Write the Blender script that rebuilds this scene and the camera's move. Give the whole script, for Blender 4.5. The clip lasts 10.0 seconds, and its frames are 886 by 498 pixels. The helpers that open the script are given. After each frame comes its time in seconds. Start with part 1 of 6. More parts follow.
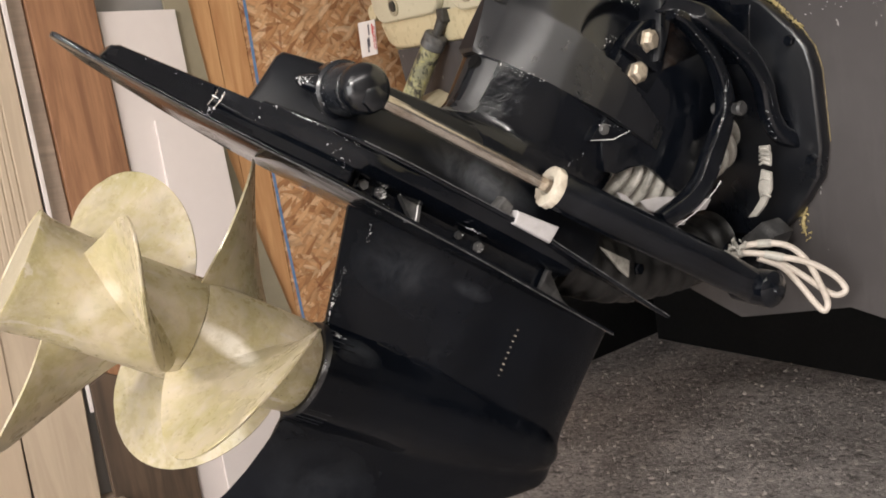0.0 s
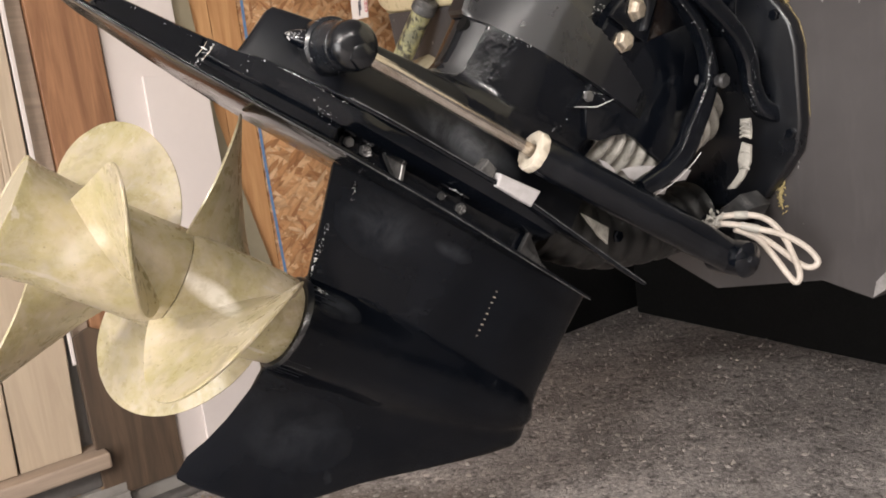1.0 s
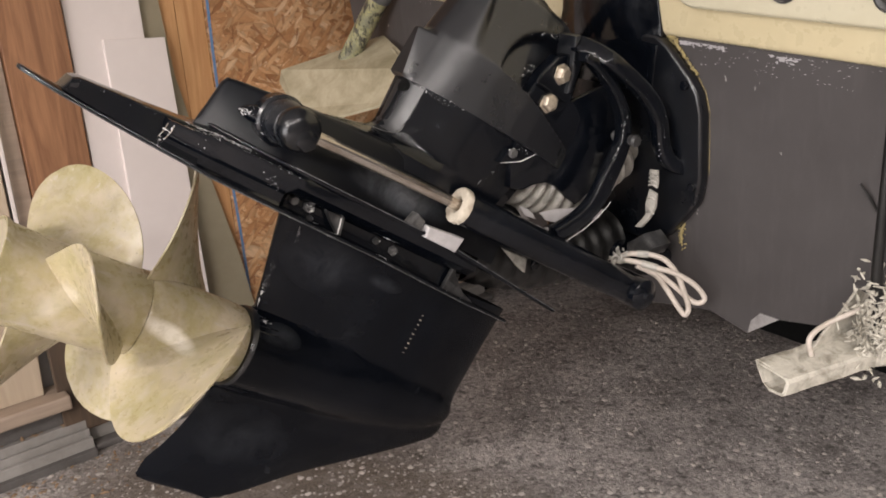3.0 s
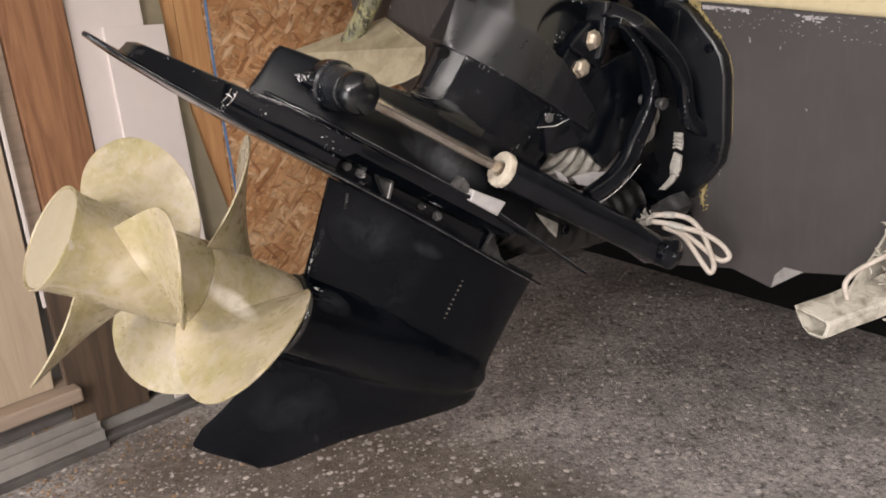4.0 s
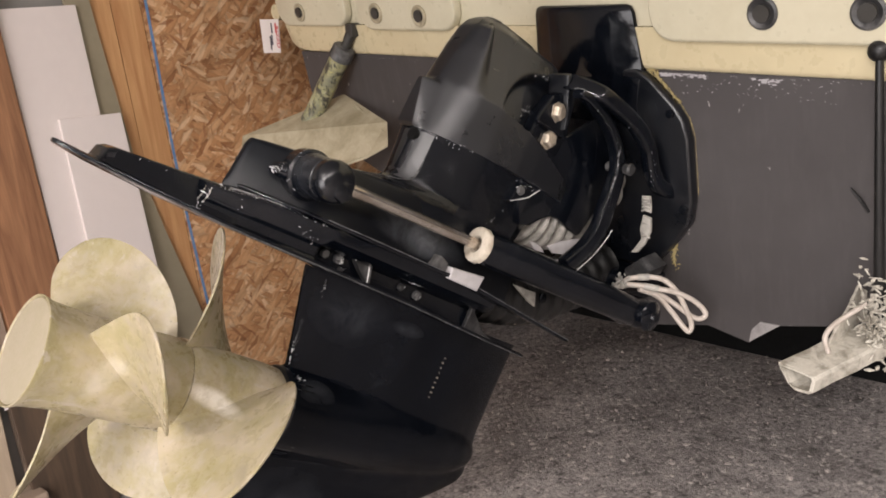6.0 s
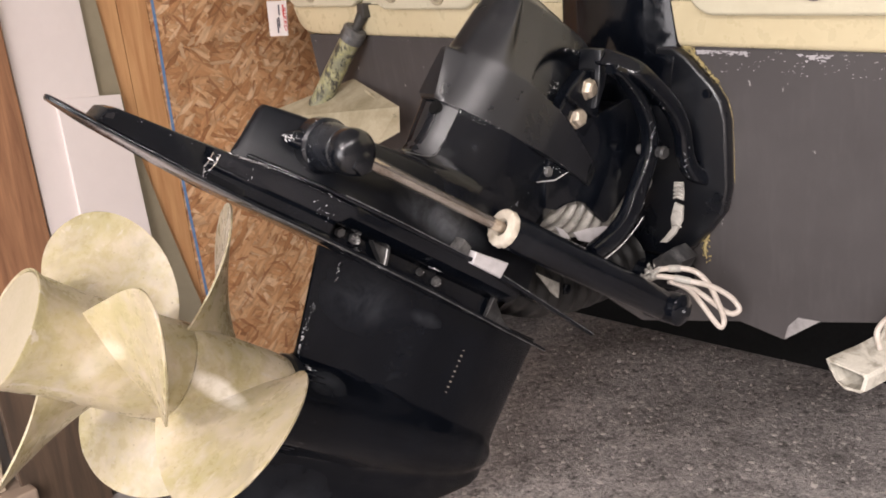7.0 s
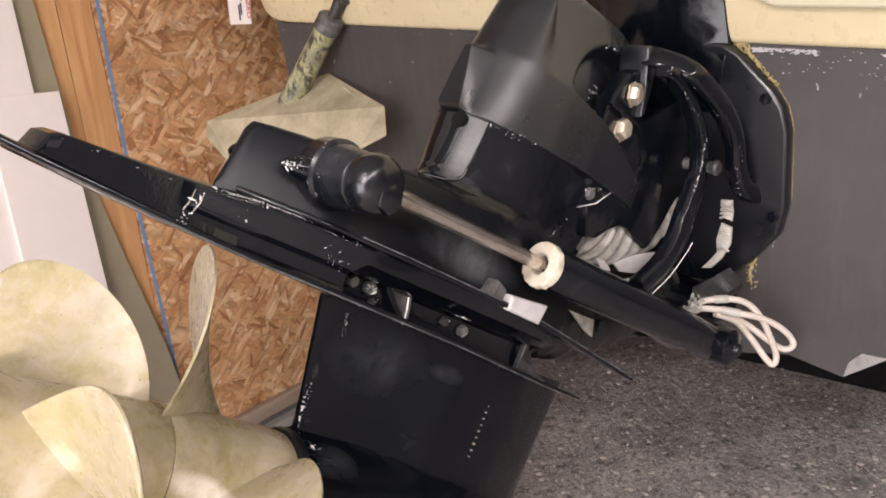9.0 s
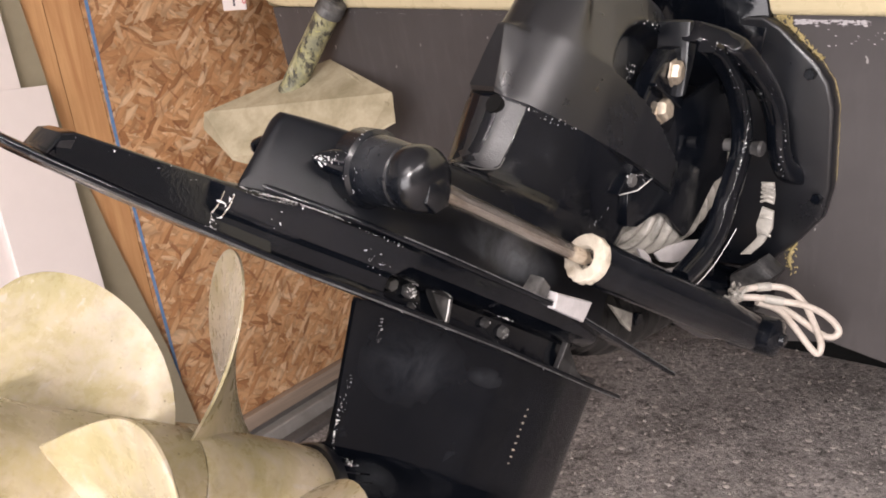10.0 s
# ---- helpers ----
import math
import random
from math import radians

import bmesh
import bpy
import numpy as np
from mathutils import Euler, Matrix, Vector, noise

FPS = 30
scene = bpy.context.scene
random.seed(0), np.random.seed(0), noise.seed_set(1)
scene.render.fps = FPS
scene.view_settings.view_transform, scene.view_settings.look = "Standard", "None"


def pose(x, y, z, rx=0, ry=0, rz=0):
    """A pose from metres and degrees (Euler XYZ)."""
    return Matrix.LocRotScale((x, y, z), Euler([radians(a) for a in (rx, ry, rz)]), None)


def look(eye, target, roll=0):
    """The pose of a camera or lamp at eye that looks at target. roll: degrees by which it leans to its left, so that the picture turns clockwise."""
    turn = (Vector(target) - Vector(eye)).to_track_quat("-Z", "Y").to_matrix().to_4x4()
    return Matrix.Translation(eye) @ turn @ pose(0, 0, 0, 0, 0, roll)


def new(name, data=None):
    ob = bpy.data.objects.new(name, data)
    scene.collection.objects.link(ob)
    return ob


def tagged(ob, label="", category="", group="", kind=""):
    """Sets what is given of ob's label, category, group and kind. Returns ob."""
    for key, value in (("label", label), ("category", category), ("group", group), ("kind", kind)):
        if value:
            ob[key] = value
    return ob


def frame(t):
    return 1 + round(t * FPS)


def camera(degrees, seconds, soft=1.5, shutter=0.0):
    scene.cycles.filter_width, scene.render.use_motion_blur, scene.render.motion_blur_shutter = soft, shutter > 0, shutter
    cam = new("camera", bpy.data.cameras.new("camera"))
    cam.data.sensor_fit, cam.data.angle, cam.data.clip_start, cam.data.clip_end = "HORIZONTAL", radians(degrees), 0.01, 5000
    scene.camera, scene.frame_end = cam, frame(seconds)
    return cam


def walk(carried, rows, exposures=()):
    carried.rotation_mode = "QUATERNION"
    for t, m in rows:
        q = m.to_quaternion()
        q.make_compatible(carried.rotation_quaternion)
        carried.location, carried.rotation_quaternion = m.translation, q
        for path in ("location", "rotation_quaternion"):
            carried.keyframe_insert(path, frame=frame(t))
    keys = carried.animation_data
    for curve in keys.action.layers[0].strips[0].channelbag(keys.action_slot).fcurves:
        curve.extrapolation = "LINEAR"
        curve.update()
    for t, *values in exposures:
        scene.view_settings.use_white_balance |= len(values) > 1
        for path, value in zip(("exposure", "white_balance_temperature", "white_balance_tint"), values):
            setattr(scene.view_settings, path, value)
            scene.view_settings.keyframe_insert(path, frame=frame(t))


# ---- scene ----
cam = camera(57.0, 10.0, soft=1.8)
PATH = [
    (0, (0.128, 0.847, 1.006), (0.115, 2.828, 0.735), -9.3),
    (0.5, (0.128, 0.795, 1.009), (0.091, 2.768, 0.685), -8.3),
    (1, (0.131, 0.825, 0.992), (0.142, 2.795, 0.648), -7.4),
    (1.5, (0.153, 0.91, 1.018), (0.192, 2.869, 0.617), -6.2),
    (2, (0.147, 0.838, 1.155), (0.245, 2.773, 0.66), -4.8),
    (2.2, (0.166, 0.802, 1.182), (0.293, 2.722, 0.639), -4.0),
    (3.3, (0.198, 0.696, 1.254), (0.272, 2.6, 0.645), -3.6),
    (3.5, (0.167, 0.686, 1.252), (0.252, 2.588, 0.638), -3.9),
    (4, (0.05, 0.686, 1.213), (0.231, 2.58, 0.595), -4.8),
    (4.5, (0.035, 0.73, 1.253), (0.263, 2.636, 0.693), -6.0),
    (5, (0.028, 0.728, 1.236), (0.294, 2.632, 0.684), -7.1),
    (5.5, (0.022, 0.715, 1.23), (0.312, 2.622, 0.701), -7.6),
    (5.7, (0.027, 0.707, 1.251), (0.322, 2.618, 0.742), -7.6),
    (6.8, (-0.005, 0.749, 1.202), (0.31, 2.665, 0.725), -7.1),
    (7, (-0.007, 0.799, 1.194), (0.302, 2.716, 0.714), -6.6),
    (7.5, (-0.029, 0.968, 1.188), (0.295, 2.883, 0.713), -6.2),
    (8, (-0.068, 1.018, 1.204), (0.294, 2.924, 0.718), -5.9),
    (8.5, (-0.084, 1.057, 1.218), (0.32, 2.95, 0.712), -5.9),
    (9, (-0.059, 1.054, 1.222), (0.369, 2.934, 0.692), -6.4),
    (9.5, (-0.046, 1.048, 1.225), (0.393, 2.923, 0.683), -7.1),
    (10, (-0.098, 1.143, 1.222), (0.355, 3.006, 0.653), -7.8),
]
EXPOSURES = ((0.0, -0.02, 6500, 7), (1.0, 0.05, 6500, 8), (1.6, 0.13, 6500, 9), (2.2, 0.1, 6500, 10), (3.3, -0.32, 6500, 10), (4.0, -0.24, 6500, 10), (4.6, -0.2, 6500, 10), (5.7, -0.3, 6500, 11), (6.8, 0.04, 6450, 13), (7.5, 0.09, 6450, 14), (10.0, 0.22, 6450, 14))
walk(cam, [(t, look(eye, target, roll)) for t, eye, target, roll in PATH], EXPOSURES)

from mathutils.bvhtree import BVHTree


# ---------------------------------------------------------------- frames of reference
def axes(heading, lean, tilt, origin):
    """Right-handed frame: x forward, y to port, z up, for a hull with that heading and list, and a drive tilted up."""
    h, r, t = radians(heading), radians(lean), radians(tilt)
    ahead = Vector((math.cos(h), math.sin(h), 0))
    starboard = Vector((math.sin(h) * math.cos(r), -math.cos(h) * math.cos(r), -math.sin(r)))
    upward = starboard.cross(ahead)
    f = ahead * math.cos(t) - upward * math.sin(t)
    u = ahead * math.sin(t) + upward * math.cos(t)
    m = Matrix((f, -starboard, u)).transposed().to_4x4()
    m.translation = origin
    return m


ORIGIN = (0.1783, 2.0892, 0.8243)
HULL = axes(29.0, 5.5, 0.0, ORIGIN)
DRIVE = axes(29.0, 5.5, 34.0, ORIGIN)
WALL = Matrix.Translation((-0.0195, 3.610, 0.0)) @ Matrix.Rotation(radians(37.0), 4, "Z")  # x along the wall, -y out of it


# ---------------------------------------------------------------- light
def daylight_and_lamps():
    w = bpy.data.worlds.new("garage_air")
    w.use_nodes = True
    bg = w.node_tree.nodes["Background"]
    bg.inputs["Color"].default_value = (1.0, 0.9, 0.78, 1)
    bg.inputs["Strength"].default_value = 0.05
    scene.world = w


def area(name, at, to, sx, sy, power, colour):
    d = bpy.data.lights.new(name, "AREA")
    d.shape, d.size, d.size_y, d.energy, d.color = "RECTANGLE", sx, sy, power, colour
    ob = new(name, d)
    ob.matrix_world = look(at, to)
    return ob


daylight_and_lamps()
WARM = (1.0, 0.925, 0.885)
# Unseen lamps, added and placed to suit the brightness and shadows.
LAMPS = (((-1.15, 0.4, 2.42), 16.0), ((1.7, -0.9, 2.45), 55.0), ((0.4, -1.3, 2.5), 60.0), ((-1.3, -1.35, 2.45), 230.0))
for at, power in LAMPS:
    area("lamp_light", at, (at[0], at[1] + 0.0001, 0.0), 1.2, 0.16, power, WARM)
# low light from an unseen garage door, added behind the boat's stern
DOOR_A, DOOR_N0, DOOR_N1, DOOR_H = -5.2, 0.7, 3.9, 2.1
area("door_light", WALL @ Vector((DOOR_A - 0.03, -(DOOR_N0 + DOOR_N1) / 2, DOOR_H / 2)), WALL @ Vector((0, -(DOOR_N0 + DOOR_N1) / 2, DOOR_H / 2)), DOOR_N1 - DOOR_N0, DOOR_H, 150.0, (1.0, 0.96, 0.95))


# ---------------------------------------------------------------- materials
def mat(name):
    m = bpy.data.materials.new(name)
    m.use_nodes = True
    t = m.node_tree
    return m, t, t.nodes["Principled BSDF"]


def coords(t, scale=(1, 1, 1), rot=(0, 0, 0), kind="Object"):
    c = t.nodes.new("ShaderNodeTexCoord")
    m = t.nodes.new("ShaderNodeMapping")
    m.inputs["Scale"].default_value = scale
    m.inputs["Rotation"].default_value = rot
    t.links.new(c.outputs[kind], m.inputs["Vector"])
    return m.outputs["Vector"]


def noise_tex(t, vec, scale, detail=4.0, rough=0.55, distort=0.0):
    n = t.nodes.new("ShaderNodeTexNoise")
    n.inputs["Scale"].default_value = scale
    n.inputs["Detail"].default_value = detail
    n.inputs["Roughness"].default_value = rough
    n.inputs["Distortion"].default_value = distort
    t.links.new(vec, n.inputs["Vector"])
    return n.outputs["Fac"]


def cells(t, vec, scale, feature="F1", out="Distance", rnd=1.0):
    n = t.nodes.new("ShaderNodeTexVoronoi")
    n.feature = feature
    n.inputs["Scale"].default_value = scale
    n.inputs["Randomness"].default_value = rnd
    t.links.new(vec, n.inputs["Vector"])
    return n.outputs[out]


def ramp(t, fac, stops, interp="LINEAR"):
    r = t.nodes.new("ShaderNodeValToRGB")
    r.color_ramp.interpolation = interp
    e = r.color_ramp.elements
    while len(e) < len(stops):
        e.new(0.5)
    for el, (p, c) in zip(e, stops):
        el.position = p
        el.color = (*c, 1) if len(c) == 3 else c
    t.links.new(fac, r.inputs["Fac"])
    return r.outputs["Color"]


def mix(t, fac, a, b, mode="MIX"):
    m = t.nodes.new("ShaderNodeMix")
    m.data_type, m.blend_type = "RGBA", mode
    ins = [i for i in m.inputs if i.type == "RGBA"]
    for val, sock in ((fac, m.inputs[0]), (a, ins[0]), (b, ins[1])):
        if isinstance(val, (int, float)):
            sock.default_value = val
        elif isinstance(val, tuple):
            sock.default_value = (*val, 1)
        else:
            t.links.new(val, sock)
    return [o for o in m.outputs if o.type == "RGBA"][0]


def bump(t, b, height, strength=0.3, dist=0.002, normal=None):
    n = t.nodes.new("ShaderNodeBump")
    n.inputs["Strength"].default_value = strength
    n.inputs["Distance"].default_value = dist
    t.links.new(height, n.inputs["Height"])
    if normal:
        t.links.new(normal, n.inputs["Normal"])
    t.links.new(n.outputs["Normal"], b.inputs["Normal"])
    return n.outputs["Normal"]


def grey(v):
    return (v, v, v)


def paint(name, base, dirt, rough, amount=0.5, scale=9.0, orange=120.0, peel=0.15, metal=0.0, spec=0.5, lo=0.42, hi=0.72):
    """Paint over metal or plastic: two colours broken up at two sizes, with uneven gloss and a fine relief."""
    m, t, b = mat(name)
    v = coords(t)
    big = noise_tex(t, v, scale, 6, 0.62, 0.4)
    fine = noise_tex(t, v, scale * 9, 5, 0.6)
    f = ramp(t, big, [(lo, grey(0.0)), (hi, grey(amount))])
    c = mix(t, f, base, dirt)
    c = mix(t, ramp(t, fine, [(0.35, grey(0.0)), (0.75, grey(0.22))]), c, dirt)
    t.links.new(c, b.inputs["Base Color"])
    r = ramp(t, fine, [(0.25, grey(max(rough - 0.08, 0.02))), (0.8, grey(min(rough + 0.15, 1)))])
    t.links.new(r, b.inputs["Roughness"])
    b.inputs["Metallic"].default_value = metal
    b.inputs["Specular IOR Level"].default_value = spec
    bump(t, b, noise_tex(t, v, orange, 3, 0.5), peel, 0.0015)
    return m


def black_paint(name="black_enamel", rough=0.1, runs=0.3, smudge=None, shine=0.36, pits=0.5):
    """Fresh gloss black brushed over pitted metal, with thin grey dust; smudge: centre, radii and strength of larger dusty patches."""
    m, t, b = mat(name)
    v = coords(t)
    big = noise_tex(t, v, 7.0, 5, 0.6, 0.3)
    c = mix(t, ramp(t, big, [(0.4, grey(0.0)), (0.75, grey(1.0))]), (0.0024, 0.0032, 0.0052), (0.0048, 0.0061, 0.0093))
    film = noise_tex(t, v, 9.0, 6, 0.68, 0.5)
    dust = ramp(t, film, [(0.58, grey(0.0)), (0.82, grey(0.1))])
    scrape = ramp(t, noise_tex(t, coords(t, (2.5, 9, 9), (0.2, 0.5, 0.1)), 11.0, 4, 0.6), [(0.72, grey(0.0)), (0.8, grey(0.2))])
    dust = mix(t, 1.0, dust, scrape, "LIGHTEN")
    for at, size, amount in smudge or ():
        mp = t.nodes.new("ShaderNodeMapping")
        mp.vector_type = "TEXTURE"
        mp.inputs["Location"].default_value = at
        mp.inputs["Scale"].default_value = size
        tc = t.nodes.new("ShaderNodeTexCoord")
        t.links.new(tc.outputs["Object"], mp.inputs["Vector"])
        ln = t.nodes.new("ShaderNodeVectorMath")
        ln.operation = "LENGTH"
        t.links.new(mp.outputs["Vector"], ln.inputs[0])
        patch = ramp(t, ln.outputs["Value"], [(0.1, grey(amount)), (1.0, grey(0.0))])
        ragged = ramp(t, noise_tex(t, v, 19.0, 6, 0.65, 0.5), [(0.36, grey(0.1)), (0.64, grey(1.0))])
        dust = mix(t, 1.0, dust, mix(t, 1.0, patch, ragged, "MULTIPLY"), "LIGHTEN")
    c = mix(t, dust, c, (0.15, 0.16, 0.178))
    t.links.new(c, b.inputs["Base Color"])
    gloss = ramp(t, film, [(0.4, grey(rough)), (0.75, grey(rough + 0.16))])
    t.links.new(mix(t, dust, gloss, grey(0.7)), b.inputs["Roughness"])
    b.inputs["Specular IOR Level"].default_value = shine
    where = ramp(t, noise_tex(t, v, 14.0, 4, 0.6), [(0.5, grey(0.0)), (0.66, grey(1.0))])
    grit = mix(t, 1.0, noise_tex(t, v, 420.0, 3, 0.6), where, "MULTIPLY")
    n1 = bump(t, b, grit, pits, 0.0012)
    bump(t, b, noise_tex(t, v, 45.0, 3, 0.55), runs, 0.0016, n1)
    return m


def antifoul():
    m, t, b = mat("antifouling_paint")
    v = coords(t)
    big = noise_tex(t, v, 3.0, 6, 0.6, 0.2)
    streak = noise_tex(t, coords(t, (22, 22, 2.5)), 2.0, 4, 0.6)
    c = ramp(t, big, [(0.3, (0.046, 0.041, 0.041)), (0.7, (0.07, 0.064, 0.064))])
    c = mix(t, ramp(t, streak, [(0.5, grey(0.0)), (0.75, grey(0.35))]), c, (0.09, 0.083, 0.082))
    nick = ramp(t, noise_tex(t, coords(t, (30, 30, 16)), 1.6, 3, 0.5), [(0.735, grey(0.0)), (0.75, grey(1.0))])
    c = mix(t, nick, c, (0.3, 0.29, 0.28))
    t.links.new(c, b.inputs["Base Color"])
    b.inputs["Roughness"].default_value = 0.62
    bump(t, b, noise_tex(t, v, 90.0, 4, 0.6), 0.25, 0.001)
    return m


def osb():
    m, t, b = mat("strand_board")
    v = coords(t)
    warp = t.nodes.new("ShaderNodeVectorMath")
    warp.operation = "MULTIPLY_ADD"
    nz = t.nodes.new("ShaderNodeTexNoise")
    nz.inputs["Scale"].default_value = 9.0
    t.links.new(v, nz.inputs["Vector"])
    t.links.new(nz.outputs["Color"], warp.inputs[0])
    warp.inputs[1].default_value = (0.022, 0.022, 0.022)
    t.links.new(v, warp.inputs[2])

    def layer(rot, sx, sz):
        mp = t.nodes.new("ShaderNodeMapping")
        mp.vector_type = "TEXTURE"
        mp.inputs["Rotation"].default_value = (0, radians(rot), 0)
        mp.inputs["Scale"].default_value = (1 / sx, 1, 1 / sz)
        t.links.new(warp.outputs[0], mp.inputs["Vector"])
        n = t.nodes.new("ShaderNodeTexVoronoi")
        n.inputs["Scale"].default_value = 1.0
        t.links.new(mp.outputs["Vector"], n.inputs["Vector"])
        return n.outputs["Color"], n.outputs["Distance"], mp.outputs["Vector"]

    tones = [(0.0, (0.34, 0.15, 0.062)), (0.15, (0.5, 0.245, 0.105)), (0.45, (0.63, 0.345, 0.165)), (0.75, (0.7, 0.42, 0.22)), (1.0, (0.8, 0.55, 0.34))]
    col, hgt = None, None
    for k, (rot, sx, sz) in enumerate(((8, 36, 12), (-42, 44, 11), (66, 40, 12), (-78, 46, 11), (30, 52, 13), (-15, 58, 14), (88, 54, 13), (-60, 70, 17), (48, 76, 18))):
        cc, dd, vec = layer(rot, sx, sz)
        sep = t.nodes.new("ShaderNodeSeparateColor")
        t.links.new(cc, sep.inputs["Color"])
        tone = ramp(t, sep.outputs["Red"], tones)
        grain = ramp(t, noise_tex(t, vec, 2.6, 4, 0.65), [(0.3, grey(0.8)), (0.7, grey(1.06))])
        tone = mix(t, 1.0, tone, grain, "MULTIPLY")
        pick = ramp(t, sep.outputs["Green"], [(0.55, grey(0.0)), (0.58, grey(1.0))])
        tone = mix(t, 1.0, tone, ramp(t, dd, [(0.45, grey(1.0)), (0.8, grey(0.72))]), "MULTIPLY")
        h = ramp(t, dd, [(0.0, grey(1.0)), (0.75, grey(0.0))])
        col = tone if col is None else mix(t, pick, col, tone)
        hgt = h if hgt is None else mix(t, pick, hgt, h)
    # dark splinters, few and at two slants
    for rot, sx, sz, keep in ((-35, 130, 20, 0.975), (48, 110, 18, 0.978), (5, 140, 22, 0.98), (84, 120, 20, 0.98)):
        cc, dd, vec = layer(rot, sx, sz)
        sep = t.nodes.new("ShaderNodeSeparateColor")
        t.links.new(cc, sep.inputs["Color"])
        pick = ramp(t, sep.outputs["Blue"], [(keep, grey(0.0)), (keep + 0.01, grey(0.65))])
        col = mix(t, pick, col, (0.24, 0.085, 0.034))
    stain = ramp(t, noise_tex(t, v, 2.2, 4, 0.6), [(0.35, grey(0.86)), (0.65, grey(1.04))])
    col = mix(t, 1.0, col, stain, "MULTIPLY")
    t.links.new(col, b.inputs["Base Color"])
    b.inputs["Roughness"].default_value = 0.58
    bump(t, b, hgt, 0.35, 0.002)
    return m


def timber(name, light, dark, rough=0.6, ring=26.0, along="Z", knots=True):
    m, t, b = mat(name)
    sc = {"Z": (1, 1, 0.07), "X": (0.07, 1, 1), "Y": (1, 0.07, 1)}[along]
    v = coords(t, sc)
    g = noise_tex(t, v, ring, 5, 0.6, 1.2)
    f = noise_tex(t, v, ring * 7, 3, 0.6)
    c = ramp(t, g, [(0.3, dark), (0.62, light), (0.8, tuple(min(1, x * 1.12) for x in light))])
    c = mix(t, ramp(t, f, [(0.4, grey(0.0)), (0.7, grey(0.3))]), c, dark)
    if knots:
        k = ramp(t, cells(t, coords(t, (1, 1, 0.45)), 5.0), [(0.03, grey(1.0)), (0.11, grey(0.0))])
        c = mix(t, k, c, tuple(x * 0.3 for x in dark))
    t.links.new(c, b.inputs["Base Color"])
    b.inputs["Roughness"].default_value = rough
    bump(t, b, g, 0.2, 0.001)
    return m


def asphalt():
    """Worn asphalt: grains of many greys in dark binder, broken pale stones, dusty and tarry patches."""
    m, t, b = mat("old_asphalt")
    v = coords(t)
    nz = t.nodes.new("ShaderNodeTexNoise")
    nz.inputs["Scale"].default_value = 60.0
    nz.inputs["Detail"].default_value = 4.0
    t.links.new(v, nz.inputs["Vector"])
    bent = t.nodes.new("ShaderNodeVectorMath")
    bent.operation = "MULTIPLY_ADD"
    bent.inputs[1].default_value = (0.009, 0.009, 0.009)
    t.links.new(nz.outputs["Color"], bent.inputs[0])
    t.links.new(v, bent.inputs[2])

    def layer(sc):
        n = t.nodes.new("ShaderNodeTexVoronoi")
        n.inputs["Scale"].default_value = sc
        t.links.new(bent.outputs[0], n.inputs["Vector"])
        sep = t.nodes.new("ShaderNodeSeparateColor")
        t.links.new(n.outputs["Color"], sep.inputs["Color"])
        return n.outputs["Distance"], sep.outputs["Red"], sep.outputs["Green"]

    c = ramp(t, noise_tex(t, v, 3.2, 7, 0.66), [(0.34, (0.3, 0.272, 0.259)), (0.66, (0.6, 0.55, 0.525))])
    dist, red, green = layer(88.0)
    c = mix(t, 1.0, c, ramp(t, red, [(0.0, grey(0.74)), (0.5, grey(0.96)), (1.0, grey(1.2))]), "MULTIPLY")
    pit = ramp(t, dist, [(0.5, grey(0.0)), (0.85, grey(0.4))])
    c = mix(t, pit, c, (0.09, 0.08, 0.074))
    mid = noise_tex(t, v, 62.0, 6, 0.72)
    c = mix(t, ramp(t, mid, [(0.36, grey(0.95)), (0.45, grey(0.0))]), c, (0.06, 0.054, 0.05))
    grit = noise_tex(t, v, 170.0, 5, 0.75)
    c = mix(t, ramp(t, grit, [(0.36, grey(0.85)), (0.44, grey(0.0))]), c, (0.07, 0.063, 0.059))
    c = mix(t, ramp(t, grit, [(0.58, grey(0.0)), (0.68, grey(0.55))]), c, (0.62, 0.575, 0.545))
    tar = ramp(t, noise_tex(t, v, 5.0, 6, 0.65, 0.4), [(0.52, grey(0.0)), (0.7, grey(0.5))])
    c = mix(t, tar, c, (0.13, 0.116, 0.108))
    clod = noise_tex(t, v, 26.0, 5, 0.7, 0.3)
    c = mix(t, ramp(t, clod, [(0.35, grey(0.85)), (0.47, grey(0.0))]), c, (0.085, 0.076, 0.07))
    c = mix(t, ramp(t, clod, [(0.58, grey(0.0)), (0.72, grey(0.45))]), c, (0.5, 0.455, 0.43))
    # brown soil trodden in near the threshold
    mp = t.nodes.new("ShaderNodeMapping")
    mp.vector_type = "TEXTURE"
    mp.inputs["Location"].default_value = (-0.12, 2.52, 0.0)
    mp.inputs["Rotation"].default_value = (0, 0, radians(-30.0))
    mp.inputs["Scale"].default_value = (0.95, 0.42, 1.0)
    t.links.new(v, mp.inputs["Vector"])
    ln = t.nodes.new("ShaderNodeVectorMath")
    ln.operation = "LENGTH"
    t.links.new(mp.outputs["Vector"], ln.inputs[0])
    soil = ramp(t, ln.outputs["Value"], [(0.6, grey(0.85)), (1.05, grey(0.0))])
    soil = mix(t, 1.0, soil, ramp(t, noise_tex(t, v, 9.0, 8, 0.75, 0.5), [(0.3, grey(0.55)), (0.55, grey(1.0))]), "MULTIPLY")
    c = mix(t, soil, c, ramp(t, grit, [(0.35, (0.05, 0.038, 0.028)), (0.65, (0.19, 0.15, 0.115))]))
    height = mix(t, 0.5, mid, clod)
